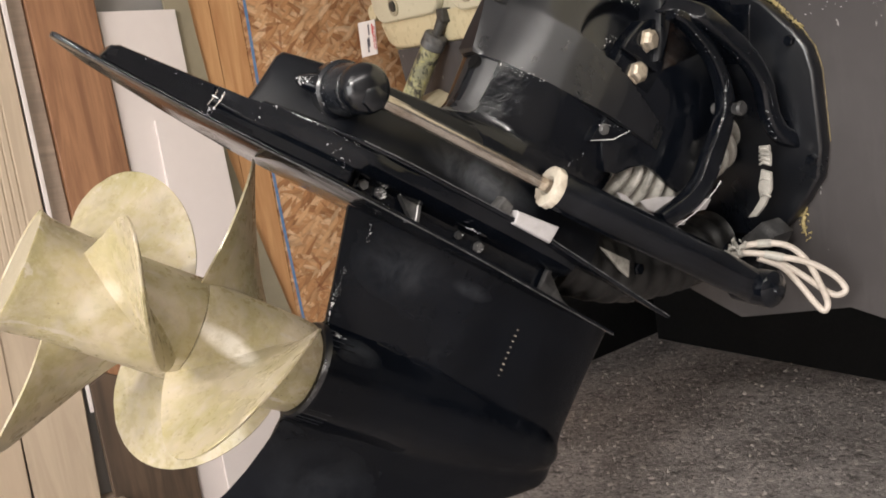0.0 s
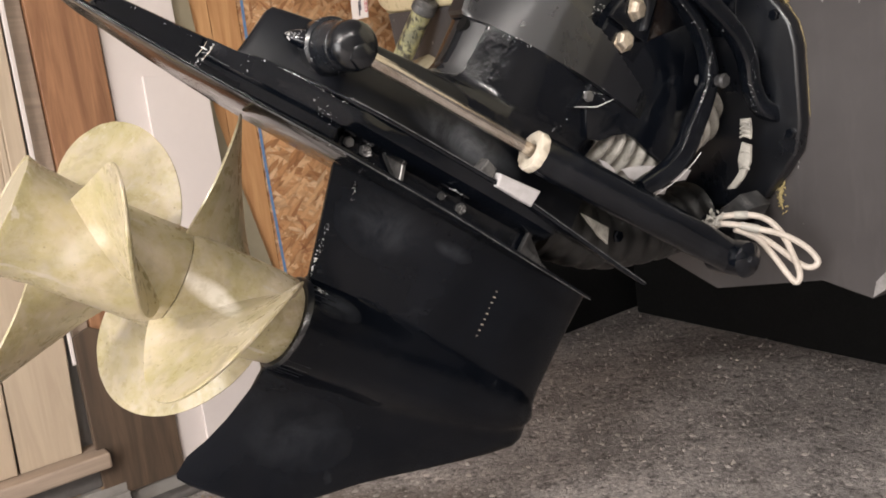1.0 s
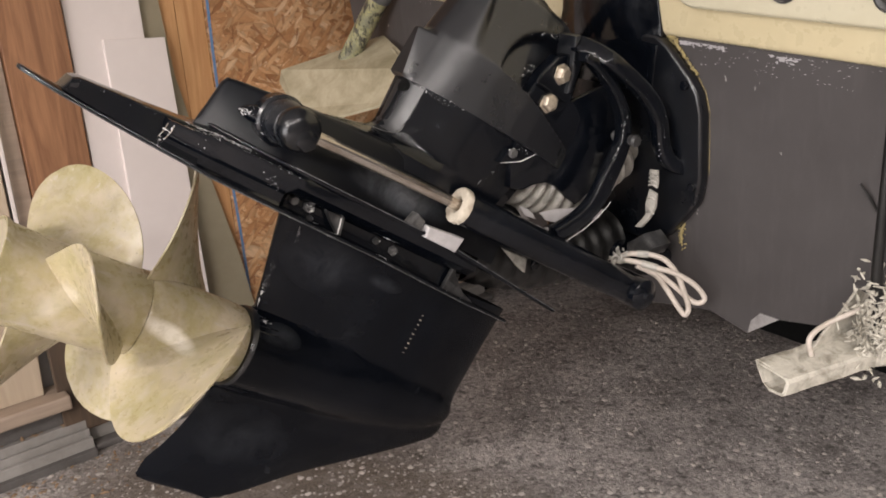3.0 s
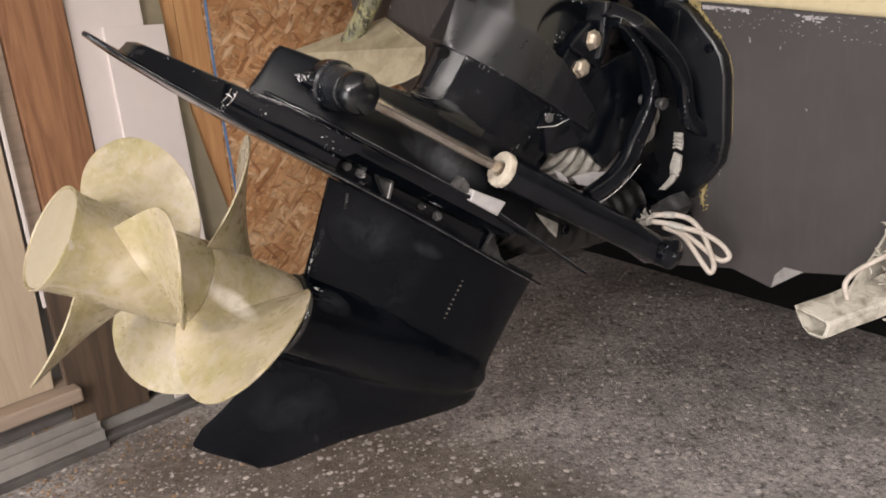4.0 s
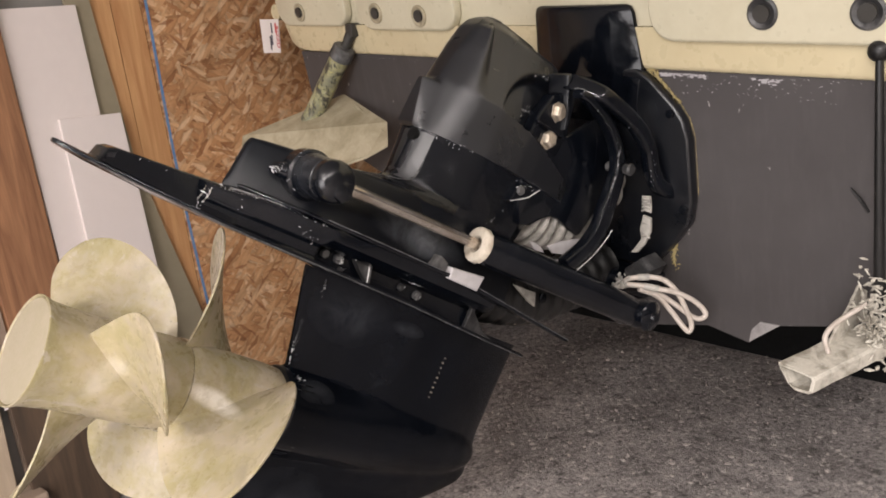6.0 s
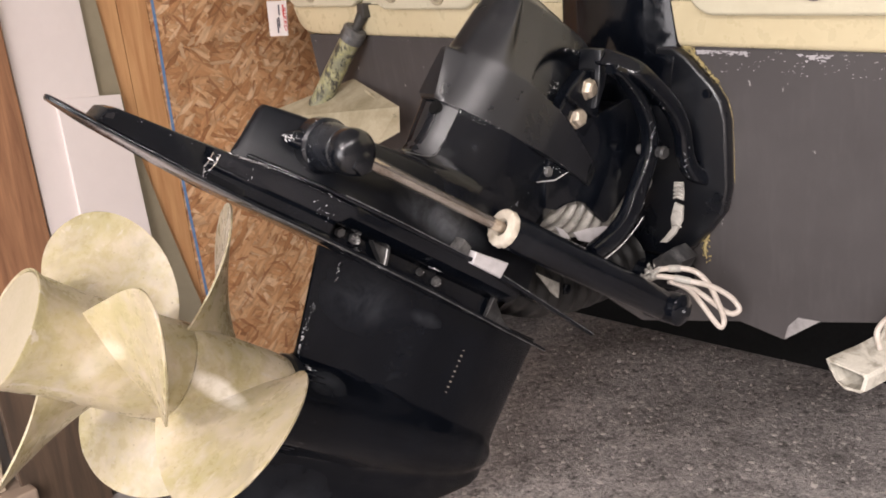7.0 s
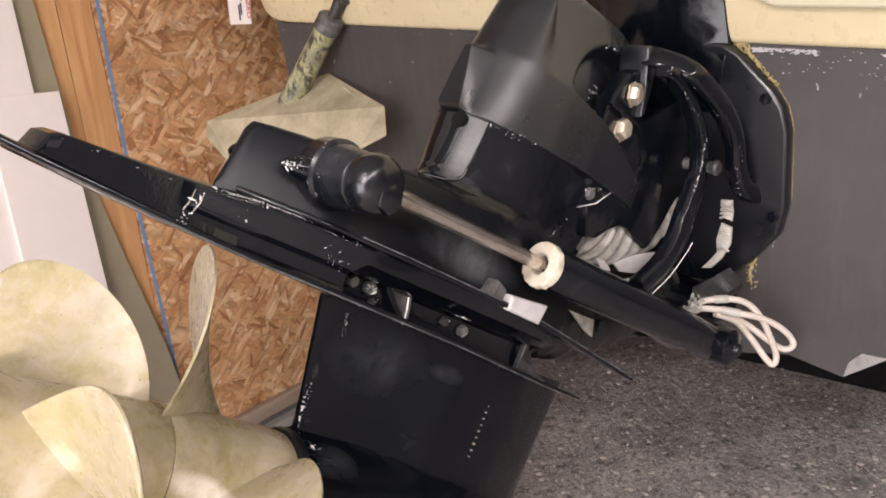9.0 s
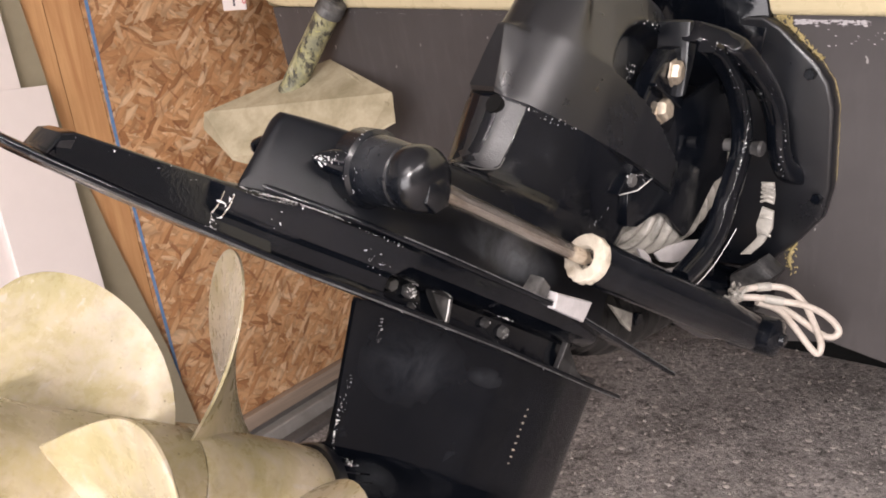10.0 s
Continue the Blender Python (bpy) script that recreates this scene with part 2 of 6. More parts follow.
    for sc, keep, lo, hi in ((62.0, 0.74, 0.36, 0.62), (36.0, 0.76, 0.36, 0.72), (110.0, 0.88, 0.48, 0.72)):
        dist, red, green = layer(sc)
        face = ramp(t, dist, [(0.26, grey(1.0)), (0.4, grey(0.0))])
        chosen = mix(t, 1.0, face, ramp(t, red, [(keep, grey(0.0)), (keep + 0.03, grey(1.0))]), "MULTIPLY")
        c = mix(t, chosen, c, ramp(t, green, [(0.0, (lo, lo * 0.91, lo * 0.85)), (1.0, (hi, hi * 0.92, hi * 0.87))]))
        height = mix(t, 1.0, height, chosen, "LIGHTEN")
    t.links.new(c, b.inputs["Base Color"])
    b.inputs["Roughness"].default_value = 0.85
    bump(t, b, height, 1.0, 0.013)
    return m


def prop_paint():
    """Old ivory antifouling on bronze: yellow-green stains, pale scuffs and dark specks."""
    m, t, b = mat("ivory_propeller_paint")
    v = coords(t)
    big = noise_tex(t, v, 8.0, 6, 0.6, 0.5)
    fine = noise_tex(t, v, 46.0, 6, 0.65, 0.2)
    c = ramp(t, big, [(0.32, (0.305, 0.267, 0.135)), (0.53, (0.395, 0.338, 0.2)), (0.72, (0.46, 0.39, 0.275))])
    cloud = noise_tex(t, v, 20.0, 9, 0.74, 0.3)
    c = mix(t, ramp(t, cloud, [(0.47, grey(0.0)), (0.66, grey(0.82))]), c, (0.490, 0.416, 0.320))
    c = mix(t, ramp(t, cloud, [(0.33, grey(0.5)), (0.46, grey(0.0))]), c, (0.3, 0.262, 0.13))
    c = mix(t, ramp(t, fine, [(0.52, grey(0.0)), (0.7, grey(0.65))]), c, (0.455, 0.396, 0.326))
    c = mix(t, ramp(t, noise_tex(t, v, 24.0, 5, 0.7), [(0.3, grey(0.55)), (0.42, grey(0.0))]), c, (0.247, 0.216, 0.120))
    scuff = ramp(t, noise_tex(t, coords(t, (3, 22, 9), (0.260, 0.123, 0.564)), 5.0, 3, 0.5), [(0.66, grey(0.0)), (0.7, grey(0.7))])
    c = mix(t, scuff, c, (0.482, 0.426, 0.358))
    grime = ramp(t, noise_tex(t, v, 14.0, 6, 0.7, 0.8), [(0.52, grey(0.0)), (0.7, grey(0.5))])
    c = mix(t, grime, c, (0.260, 0.222, 0.151))
    speck = ramp(t, cells(t, v, 95.0), [(0.07, grey(0.85)), (0.14, grey(0.0))])
    where = ramp(t, noise_tex(t, v, 13.0), [(0.5, grey(0.0)), (0.6, grey(1.0))])
    c = mix(t, mix(t, 1.0, speck, where, "MULTIPLY"), c, (0.078, 0.062, 0.032))
    for turn in ((0.3, 1.1, 0.2), (1.2, 0.4, 2.0)):
        scratch = ramp(t, noise_tex(t, coords(t, (60, 3, 60), turn), 2.2, 2, 0.5), [(0.70, grey(0.0)), (0.73, grey(0.6))])
        few = ramp(t, noise_tex(t, v, 9.0, 3, 0.5), [(0.5, grey(0.0)), (0.6, grey(1.0))])
        c = mix(t, mix(t, 1.0, scratch, few, "MULTIPLY"), c, (0.526, 0.455, 0.373))
    # two worn pale scuffs on the hubs
    for at, size, turn, most in (((-0.338, -0.072, -0.251), (0.046, 0.06, 0.017), (0, 0.2, 0), 1.0), ((-0.495, -0.064, -0.25), (0.018, 0.05, 0.05), (0, 0.5, 0), 0.22)):
        mp = t.nodes.new("ShaderNodeMapping")
        mp.vector_type = "TEXTURE"
        mp.inputs["Location"].default_value = at
        mp.inputs["Rotation"].default_value = turn
        mp.inputs["Scale"].default_value = size
        tc = t.nodes.new("ShaderNodeTexCoord")
        t.links.new(tc.outputs["Object"], mp.inputs["Vector"])
        ln = t.nodes.new("ShaderNodeVectorMath")
        ln.operation = "LENGTH"
        t.links.new(mp.outputs["Vector"], ln.inputs[0])
        patch = ramp(t, ln.outputs["Value"], [(0.5, grey(most)), (1.0, grey(0.0))])
        patch = mix(t, 1.0, patch, ramp(t, cloud, [(0.36, grey(0.4)), (0.5, grey(1.0))]), "MULTIPLY")
        c = mix(t, patch, c, (0.86, 0.81, 0.72))
    t.links.new(c, b.inputs["Base Color"])
    t.links.new(ramp(t, fine, [(0.3, grey(0.2)), (0.75, grey(0.42))]), b.inputs["Roughness"])
    b.inputs["Specular IOR Level"].default_value = 0.5
    bump(t, b, fine, 0.16, 0.0012)
    return m


def metal(name, colour, rough, dirt=(0.12, 0.1, 0.08), amount=0.5, scale=30.0, stretch=(1, 1, 1), spread=0.3):
    m, t, b = mat(name)
    v = coords(t, stretch)
    n = noise_tex(t, v, scale, 6, 0.65, 0.3)
    c = mix(t, ramp(t, n, [(0.48, grey(0.0)), (0.68, grey(amount))]), colour, dirt)
    t.links.new(c, b.inputs["Base Color"])
    b.inputs["Metallic"].default_value = 0.9
    t.links.new(ramp(t, n, [(0.3, grey(rough)), (0.75, grey(min(1, rough + spread)))]), b.inputs["Roughness"])
    bump(t, b, n, 0.25, 0.0008)
    return m


def fouled():
    """Cylinder overgrown in pale yellow-green, with black worn patches drawn out along it."""
    m, t, b = mat("fouled_cylinder")
    v = coords(t)
    c = ramp(t, noise_tex(t, v, 24.0, 5, 0.65), [(0.35, (0.2, 0.2, 0.14)), (0.55, (0.34, 0.33, 0.18)), (0.7, (0.42, 0.4, 0.3))])
    wear = noise_tex(t, coords(t, (1, 1, 0.55)), 42.0, 6, 0.7, 0.6)
    c = mix(t, ramp(t, wear, [(0.5, grey(0.0)), (0.57, grey(0.95))]), c, (0.035, 0.033, 0.03))
    c = mix(t, ramp(t, noise_tex(t, v, 90.0, 4, 0.6), [(0.62, grey(0.0)), (0.68, grey(0.8))]), c, (0.5, 0.46, 0.16))
    t.links.new(c, b.inputs["Base Color"])
    b.inputs["Roughness"].default_value = 0.45
    bump(t, b, wear, 0.6, 0.002)
    return m


BLACK = black_paint("black_enamel", 0.06, 0.3, None, 0.4)
BLACK_LEG = black_paint("black_enamel_leg", 0.07, 0.16, [((-0.143, -0.05, -0.08), (0.1, 0.06, 0.06), 0.2), ((-0.018, -0.052, -0.066), (0.04, 0.05, 0.014), 0.2), ((-0.155, -0.06, -0.205), (0.045, 0.05, 0.022), 0.35), ((-0.12, -0.05, -0.4), (0.12, 0.08, 0.07), 0.16)], 0.17)
BLACK_SATIN = black_paint("black_enamel_satin", 0.27, 0.1, None, 0.85, 0.2)
BLACK_SOFT = black_paint("black_enamel_soft", 0.36, 0.1, None, 1.0)
BLACK_DUSTY = black_paint("black_enamel_dusty", 0.3, 0.08, [((-0.09, -0.08, 0.08), (0.12, 0.1, 0.03), 0.9)], 0.3, 0.06)
BLACK_BOSS = black_paint("black_enamel_boss", 0.2, 0.15, [((-0.34, -0.1, 0.11), (0.06, 0.05, 0.05), 0.22)], 0.6, 0.35)
BLACK_GREY = paint("black_paint_worn_grey", (0.02, 0.02, 0.021), (0.17, 0.165, 0.16), 0.42, 0.8, 13.0, 90.0, 0.25, lo=0.45, hi=0.62)
PROP = prop_paint()
IVORY_PALE = paint("pale_ivory", (0.39, 0.337, 0.245), (0.33, 0.285, 0.18), 0.35, 0.6, 26.0, 120.0, 0.15)
FOUL = antifoul()
GEL = paint("cream_gelcoat", (0.63, 0.55, 0.36), (0.52, 0.44, 0.27), 0.28, 0.55, 4.0, 40.0, 0.03)
GEL_PALE = paint("pale_gelcoat", (0.6, 0.56, 0.42), (0.47, 0.42, 0.29), 0.3, 0.5, 5.0, 40.0, 0.03)
OSB = osb()
PINE = timber("brown_pine", (0.36, 0.178, 0.088), (0.17, 0.076, 0.037))
STRIP = timber("pale_timber", (0.6, 0.34, 0.155), (0.44, 0.21, 0.085), knots=True)
CREAM_WOOD = timber("cream_board", (0.5, 0.405, 0.3), (0.42, 0.33, 0.24), knots=False)
PLANK = timber("worn_plank", (0.38, 0.29, 0.22), (0.25, 0.195, 0.155), along="X", knots=False)
# Dark wood tone that holds both shade and dirt.
SHADED_WOOD = timber("dark_shaded_wood", (0.115, 0.075, 0.048), (0.05, 0.034, 0.024))
WHITE = paint("white_board_paint", (0.73, 0.66, 0.635), (0.64, 0.575, 0.55), 0.55, 0.35, 3.0, 60.0, 0.05)
GREYBOARD = paint("grey_green_board", (0.3, 0.26, 0.18), (0.22, 0.19, 0.13), 0.6, 0.6, 4.0, 60.0, 0.1)
BEIGE = timber("beige_board", (0.47, 0.37, 0.27), (0.42, 0.325, 0.235), knots=False)
CONCRETE = paint("grey_concrete", (0.3, 0.28, 0.26), (0.17, 0.155, 0.14), 0.8, 0.7, 6.0, 70.0, 0.5)
DARK_SILL = paint("dark_sill", (0.12, 0.11, 0.105), (0.05, 0.045, 0.04), 0.55, 0.7, 8.0, 60.0, 0.3)
STEEL = metal("worn_ram_steel", (0.64, 0.59, 0.53), 0.08, (0.24, 0.17, 0.11), 0.8, 26.0, (0.5, 2, 2), 0.14)
# Near-white for glints and bright edge lines on the black parts.
BRIGHT_PALE = paint("bright_pale_marks", (0.92, 0.91, 0.9), (0.75, 0.74, 0.73), 0.3, 0.3, 200.0)
BOLT = metal("bare_bolt", (0.62, 0.55, 0.45), 0.42, (0.3, 0.22, 0.15), 0.5, 120.0)
IVORY_NUT = paint("ivory_nut", (0.66, 0.6, 0.5), (0.3, 0.24, 0.17), 0.5, 0.7, 40.0, 200.0, 0.4)
# Greyish paint that puts the plates' rim highlights into colour.
RIM_GLINT = paint("rim_glint_grey", (0.13, 0.13, 0.135), (0.03, 0.03, 0.033), 0.35, 0.9, 60.0, 200.0, 0.3, lo=0.4, hi=0.6)
BELLOWS = paint("grey_bellows", (0.42, 0.4, 0.36), (0.06, 0.06, 0.05), 0.4, 0.9, 18.0, 100.0, 0.3, lo=0.5, hi=0.68)
HOSE = paint("dirty_white_hose", (0.54, 0.485, 0.43), (0.3, 0.25, 0.2), 0.5, 0.7, 28.0, 150.0, 0.2)
ANODE = paint("pale_anode", (0.5, 0.48, 0.485), (0.33, 0.315, 0.31), 0.6, 0.5, 60.0, 200.0, 0.4)
TAB = paint("chalky_tab", (0.42, 0.365, 0.255), (0.23, 0.2, 0.12), 0.65, 0.85, 16.0, 80.0, 0.3)
TAB_WHITE = paint("chalky_white_tab", (0.55, 0.52, 0.45), (0.2, 0.18, 0.14), 0.65, 0.9, 34.0, 80.0, 0.6, lo=0.45, hi=0.66)
FLAKE = paint("pale_primer_flakes", (0.42, 0.4, 0.41), (0.25, 0.24, 0.25), 0.6, 0.5, 60.0)
PRIMER = paint("grey_primer", (0.3, 0.285, 0.28), (0.13, 0.12, 0.12), 0.65, 0.8, 45.0, 120.0, 0.3)
STRUT = fouled()
YELLOW_FOUL = paint("yellow_sealant", (0.42, 0.34, 0.15), (0.2, 0.16, 0.08), 0.6, 0.7, 60.0, 160.0, 0.6)
PAPER = paint("label_paper", (0.78, 0.74, 0.72), (0.7, 0.65, 0.62), 0.6, 0.3, 12.0, 200.0, 0.05)
RED_INK = paint("red_ink", (0.55, 0.05, 0.05), (0.5, 0.08, 0.07), 0.6, 0.3, 40.0)
DARK_INK = paint("dark_ink", (0.05, 0.05, 0.07), (0.09, 0.08, 0.09), 0.6, 0.3, 40.0)
BLUE = paint("blue_chalk", (0.1, 0.22, 0.44), (0.24, 0.28, 0.38), 0.9, 0.6, 70.0)
RUBBER = paint("black_rubber", (0.006, 0.006, 0.006), (0.014, 0.013, 0.012), 0.4, 0.5, 20.0)
# Near-black that stands in for deep shade.
SHADE_BLACK = paint("shade_black", (0.004, 0.004, 0.004), (0.008, 0.008, 0.008), 0.8, 0.5, 8.0, spec=0.2)
HOLE = paint("dark_fitting", (0.03, 0.028, 0.024), (0.06, 0.055, 0.05), 0.5, 0.5, 30.0)
GROUND = asphalt()
CHIPS = paint("brown_chips", (0.33, 0.22, 0.13), (0.16, 0.1, 0.06), 0.85, 0.8, 30.0)
STONE = paint("pale_pebble", (0.4, 0.36, 0.33), (0.16, 0.14, 0.125), 0.85, 0.7, 60.0)
ROOM = paint("room_paint", (0.3, 0.285, 0.27), (0.22, 0.21, 0.2), 0.8, 0.4, 1.5, 60.0, 0.1)
CEIL = paint("ceiling_paint", (0.6, 0.59, 0.58), (0.5, 0.49, 0.48), 0.85, 0.4, 1.5, 60.0, 0.1)


def glow():
    m, t, b = mat("lamp_tube_glow")
    b.inputs["Base Color"].default_value = (0.9, 0.9, 0.88, 1)
    b.inputs["Emission Color"].default_value = (*WARM, 1)
    b.inputs["Emission Strength"].default_value = 6.0
    return m


GLOW = glow()


# ---------------------------------------------------------------- mesh helpers
def part(name, bm, material, parent=None, label="", smooth=0.0):
    bmesh.ops.recalc_face_normals(bm, faces=bm.faces[:])
    me = bpy.data.meshes.new(name)
    if smooth:
        for f in bm.faces:
            f.smooth = True
        lim = radians(smooth)
        for e in bm.edges:
            if len(e.link_faces) == 2 and e.calc_face_angle(0) > lim:
                e.smooth = False
    bm.to_mesh(me)
    bm.free()
    me.materials.append(material)
    ob = new(name, me)
    if parent:
        ob.parent = parent
    if label:
        ob["label"] = label
    return ob


def thing(name, m, label, category, kind="", group=""):
    ob = new(name)
    ob.empty_display_size = 0.05
    ob.matrix_world = m
    return tagged(ob, label, category, group, kind)


def box(bm, x0, x1, y0, y1, z0, z1, bev=0.0, m=None):
    vs = [bm.verts.new((x, y, z)) for x in (x0, x1) for y in (y0, y1) for z in (z0, z1)]
    fs = [bm.faces.new([vs[i] for i in q]) for q in ((0, 1, 3, 2), (4, 6, 7, 5), (0, 4, 5, 1), (2, 3, 7, 6), (0, 2, 6, 4), (1, 5, 7, 3))]
    if bev:
        es = list({e for f in fs for e in f.edges})
        r = bmesh.ops.bevel(bm, geom=es, offset=bev, segments=2, affect="EDGES", profile=0.5)
        vs = list({v for f in r["faces"] for v in f.verts} | {v for v in vs if v.is_valid})
    if m:
        bmesh.ops.transform(bm, matrix=m, verts=vs)
    return vs


def extrude(bm, outline, lo, hi, to, bev=0.0, seg=2):
    """A prism: outline points (a, b) between lo and hi; to(a, b, c) gives the place."""
    n = len(outline)
    low = [bm.verts.new(to(a, b, lo)) for a, b in outline]
    top = [bm.verts.new(to(a, b, hi)) for a, b in outline]
    f0, f1 = bm.faces.new(low), bm.faces.new(top[::-1])
    sides = [bm.faces.new((low[i], top[i], top[(i + 1) % n], low[(i + 1) % n])) for i in range(n)]
    if bev:
        es = list(f0.edges) + list(f1.edges)
        bmesh.ops.recalc_face_normals(bm, faces=[f0, f1, *sides])
        bmesh.ops.bevel(bm, geom=es, offset=bev, segments=seg, affect="EDGES", profile=0.5)


def fsu(f, s, u):
    """Forward, starboard, up to a place in the frame of hull or drive."""
    return (f, -s, u)


def smooth_line(points, n):
    """Catmull-Rom through the points."""
    pts = [Vector(p) for p in points]
    pts = [pts[0] * 2 - pts[1], *pts, pts[-1] * 2 - pts[-2]]
    out = []
    for i in range(1, len(pts) - 2):
        a, b, c, d = pts[i - 1:i + 3]
        for k in range(n):
            t = k / n
            out.append(0.5 * (2 * b + (c - a) * t + (2 * a - 5 * b + 4 * c - d) * t * t + (3 * b - a - 3 * c + d) * t ** 3))
    out.append(pts[-2])
    return out


def tube(bm, points, radius, sides=12, caps=True):
    """A tube along points; radius a number or a list."""
    pts = [Vector(p) for p in points]
    rads = radius if isinstance(radius, (list, tuple)) else [radius] * len(pts)
    rings, ref = [], None
    for i, p in enumerate(pts):
        d = (pts[min(i + 1, len(pts) - 1)] - pts[max(i - 1, 0)]).normalized()
        if ref is None:
            ref = d.orthogonal().normalized()
        ref = (ref - d * ref.dot(d)).normalized()
        o = d.cross(ref)
        rings.append([bm.verts.new(p + (ref * math.cos(a) + o * math.sin(a)) * rads[i]) for a in [2 * math.pi * k / sides for k in range(sides)]])
    for a, b in zip(rings, rings[1:]):
        for k in range(sides):
            bm.faces.new((a[k], a[(k + 1) % sides], b[(k + 1) % sides], b[k]))
    if caps:
        bm.faces.new(rings[0][::-1])
        bm.faces.new(rings[-1])
    return rings


def lathe(bm, base, direction, profile, sides=32, caps=True):
    """A body of revolution: profile of (distance along, radius)."""
    d = Vector(direction).normalized()
    o = Vector(base)
    a = d.orthogonal().normalized()
    b = d.cross(a)
    rings = []
    for x, r in profile:
        rings.append([bm.verts.new(o + d * x + (a * math.cos(k * 2 * math.pi / sides) + b * math.sin(k * 2 * math.pi / sides)) * max(r, 1e-5)) for k in range(sides)])
    for p, q in zip(rings, rings[1:]):
        for k in range(sides):
            bm.faces.new((p[k], p[(k + 1) % sides], q[(k + 1) % sides], q[k]))
    if caps:
        bm.faces.new(rings[0][::-1])
        bm.faces.new(rings[-1])


def hexnut(bm, base, direction, r, h):
    lathe(bm, base, direction, [(0, r), (h * 0.8, r), (h, r * 0.86)], 6)


def lerp_table(rows, x):
    if x <= rows[0][0]:
        return rows[0][1]
    for (a, va), (b, vb) in zip(rows, rows[1:]):
        if x <= b:
            return va + (vb - va) * (x - a) / (b - a)
    return rows[-1][1]


def wall_at(a, n, z):
    """Along the wall, out of the wall, up."""
    return (a, -n, z)


# ---------------------------------------------------------------- ground, room
def build_room():
    bm = bmesh.new()
    bmesh.ops.create_grid(bm, x_segments=2, y_segments=2, size=7.0)
    tagged(part("ground", bm, GROUND), "dark worn asphalt floor with pale stones showing", "floor", kind="structure")
    # room round the place; all but the north wall is unseen, added to close in the light
    for name, x0, x1, y0, y1, text in (("wall_north", -6.0, 7.0, 0.012, 0.16, "wall behind the strand board"), ("wall_south", -6.0, 7.0, -6.7, -6.55, "plain painted garage wall"),
                                       ("wall_east", 5.6, 5.75, -6.55, 0.012, "plain painted garage wall")):
        bm = bmesh.new()
        box(bm, x0, x1, y0, y1, 0.0, 2.6)
        ob = tagged(part(name, bm, ROOM), text, "wall", kind="structure")
        ob.matrix_world = WALL
    bm = bmesh.new()
    for y0, y1, z0, z1 in ((-6.55, -DOOR_N1, 0.0, 2.6), (-DOOR_N1, -DOOR_N0, DOOR_H, 2.6), (-DOOR_N0, 0.012, 0.0, 2.6)):
        box(bm, DOOR_A - 0.15, DOOR_A, y0, y1, z0, z1)
    ob = tagged(part("wall_west", bm, ROOM), "unseen garage wall with an added door opening for light", "wall", kind="structure")
    ob.matrix_world = WALL
    bm = bmesh.new()
    box(bm, -6.0, 7.0, -6.7, 0.16, 2.6, 2.72)
    ob = tagged(part("ceiling", bm, CEIL), "plain pale garage ceiling", "ceiling", kind="structure")
    ob.matrix_world = WALL
    for at, _ in LAMPS:
        lamp = thing("ceiling_lamp", Matrix.Translation((at[0], at[1], 2.6)), "unseen white ceiling tube lamp, added to light the place", "lamp", group="ceiling lamps")
        bm = bmesh.new()
        box(bm, -0.64, 0.64, -0.09, 0.09, -0.05, 0.0, 0.008)
        part("housing", bm, CEIL, lamp)
        for dy in (-0.045, 0.045):
            bm = bmesh.new()
            tube(bm, [(-0.6, dy, -0.075), (0.6, dy, -0.075)], 0.013, 12)
            part("tube", bm, GLOW, lamp, "glowing tube")


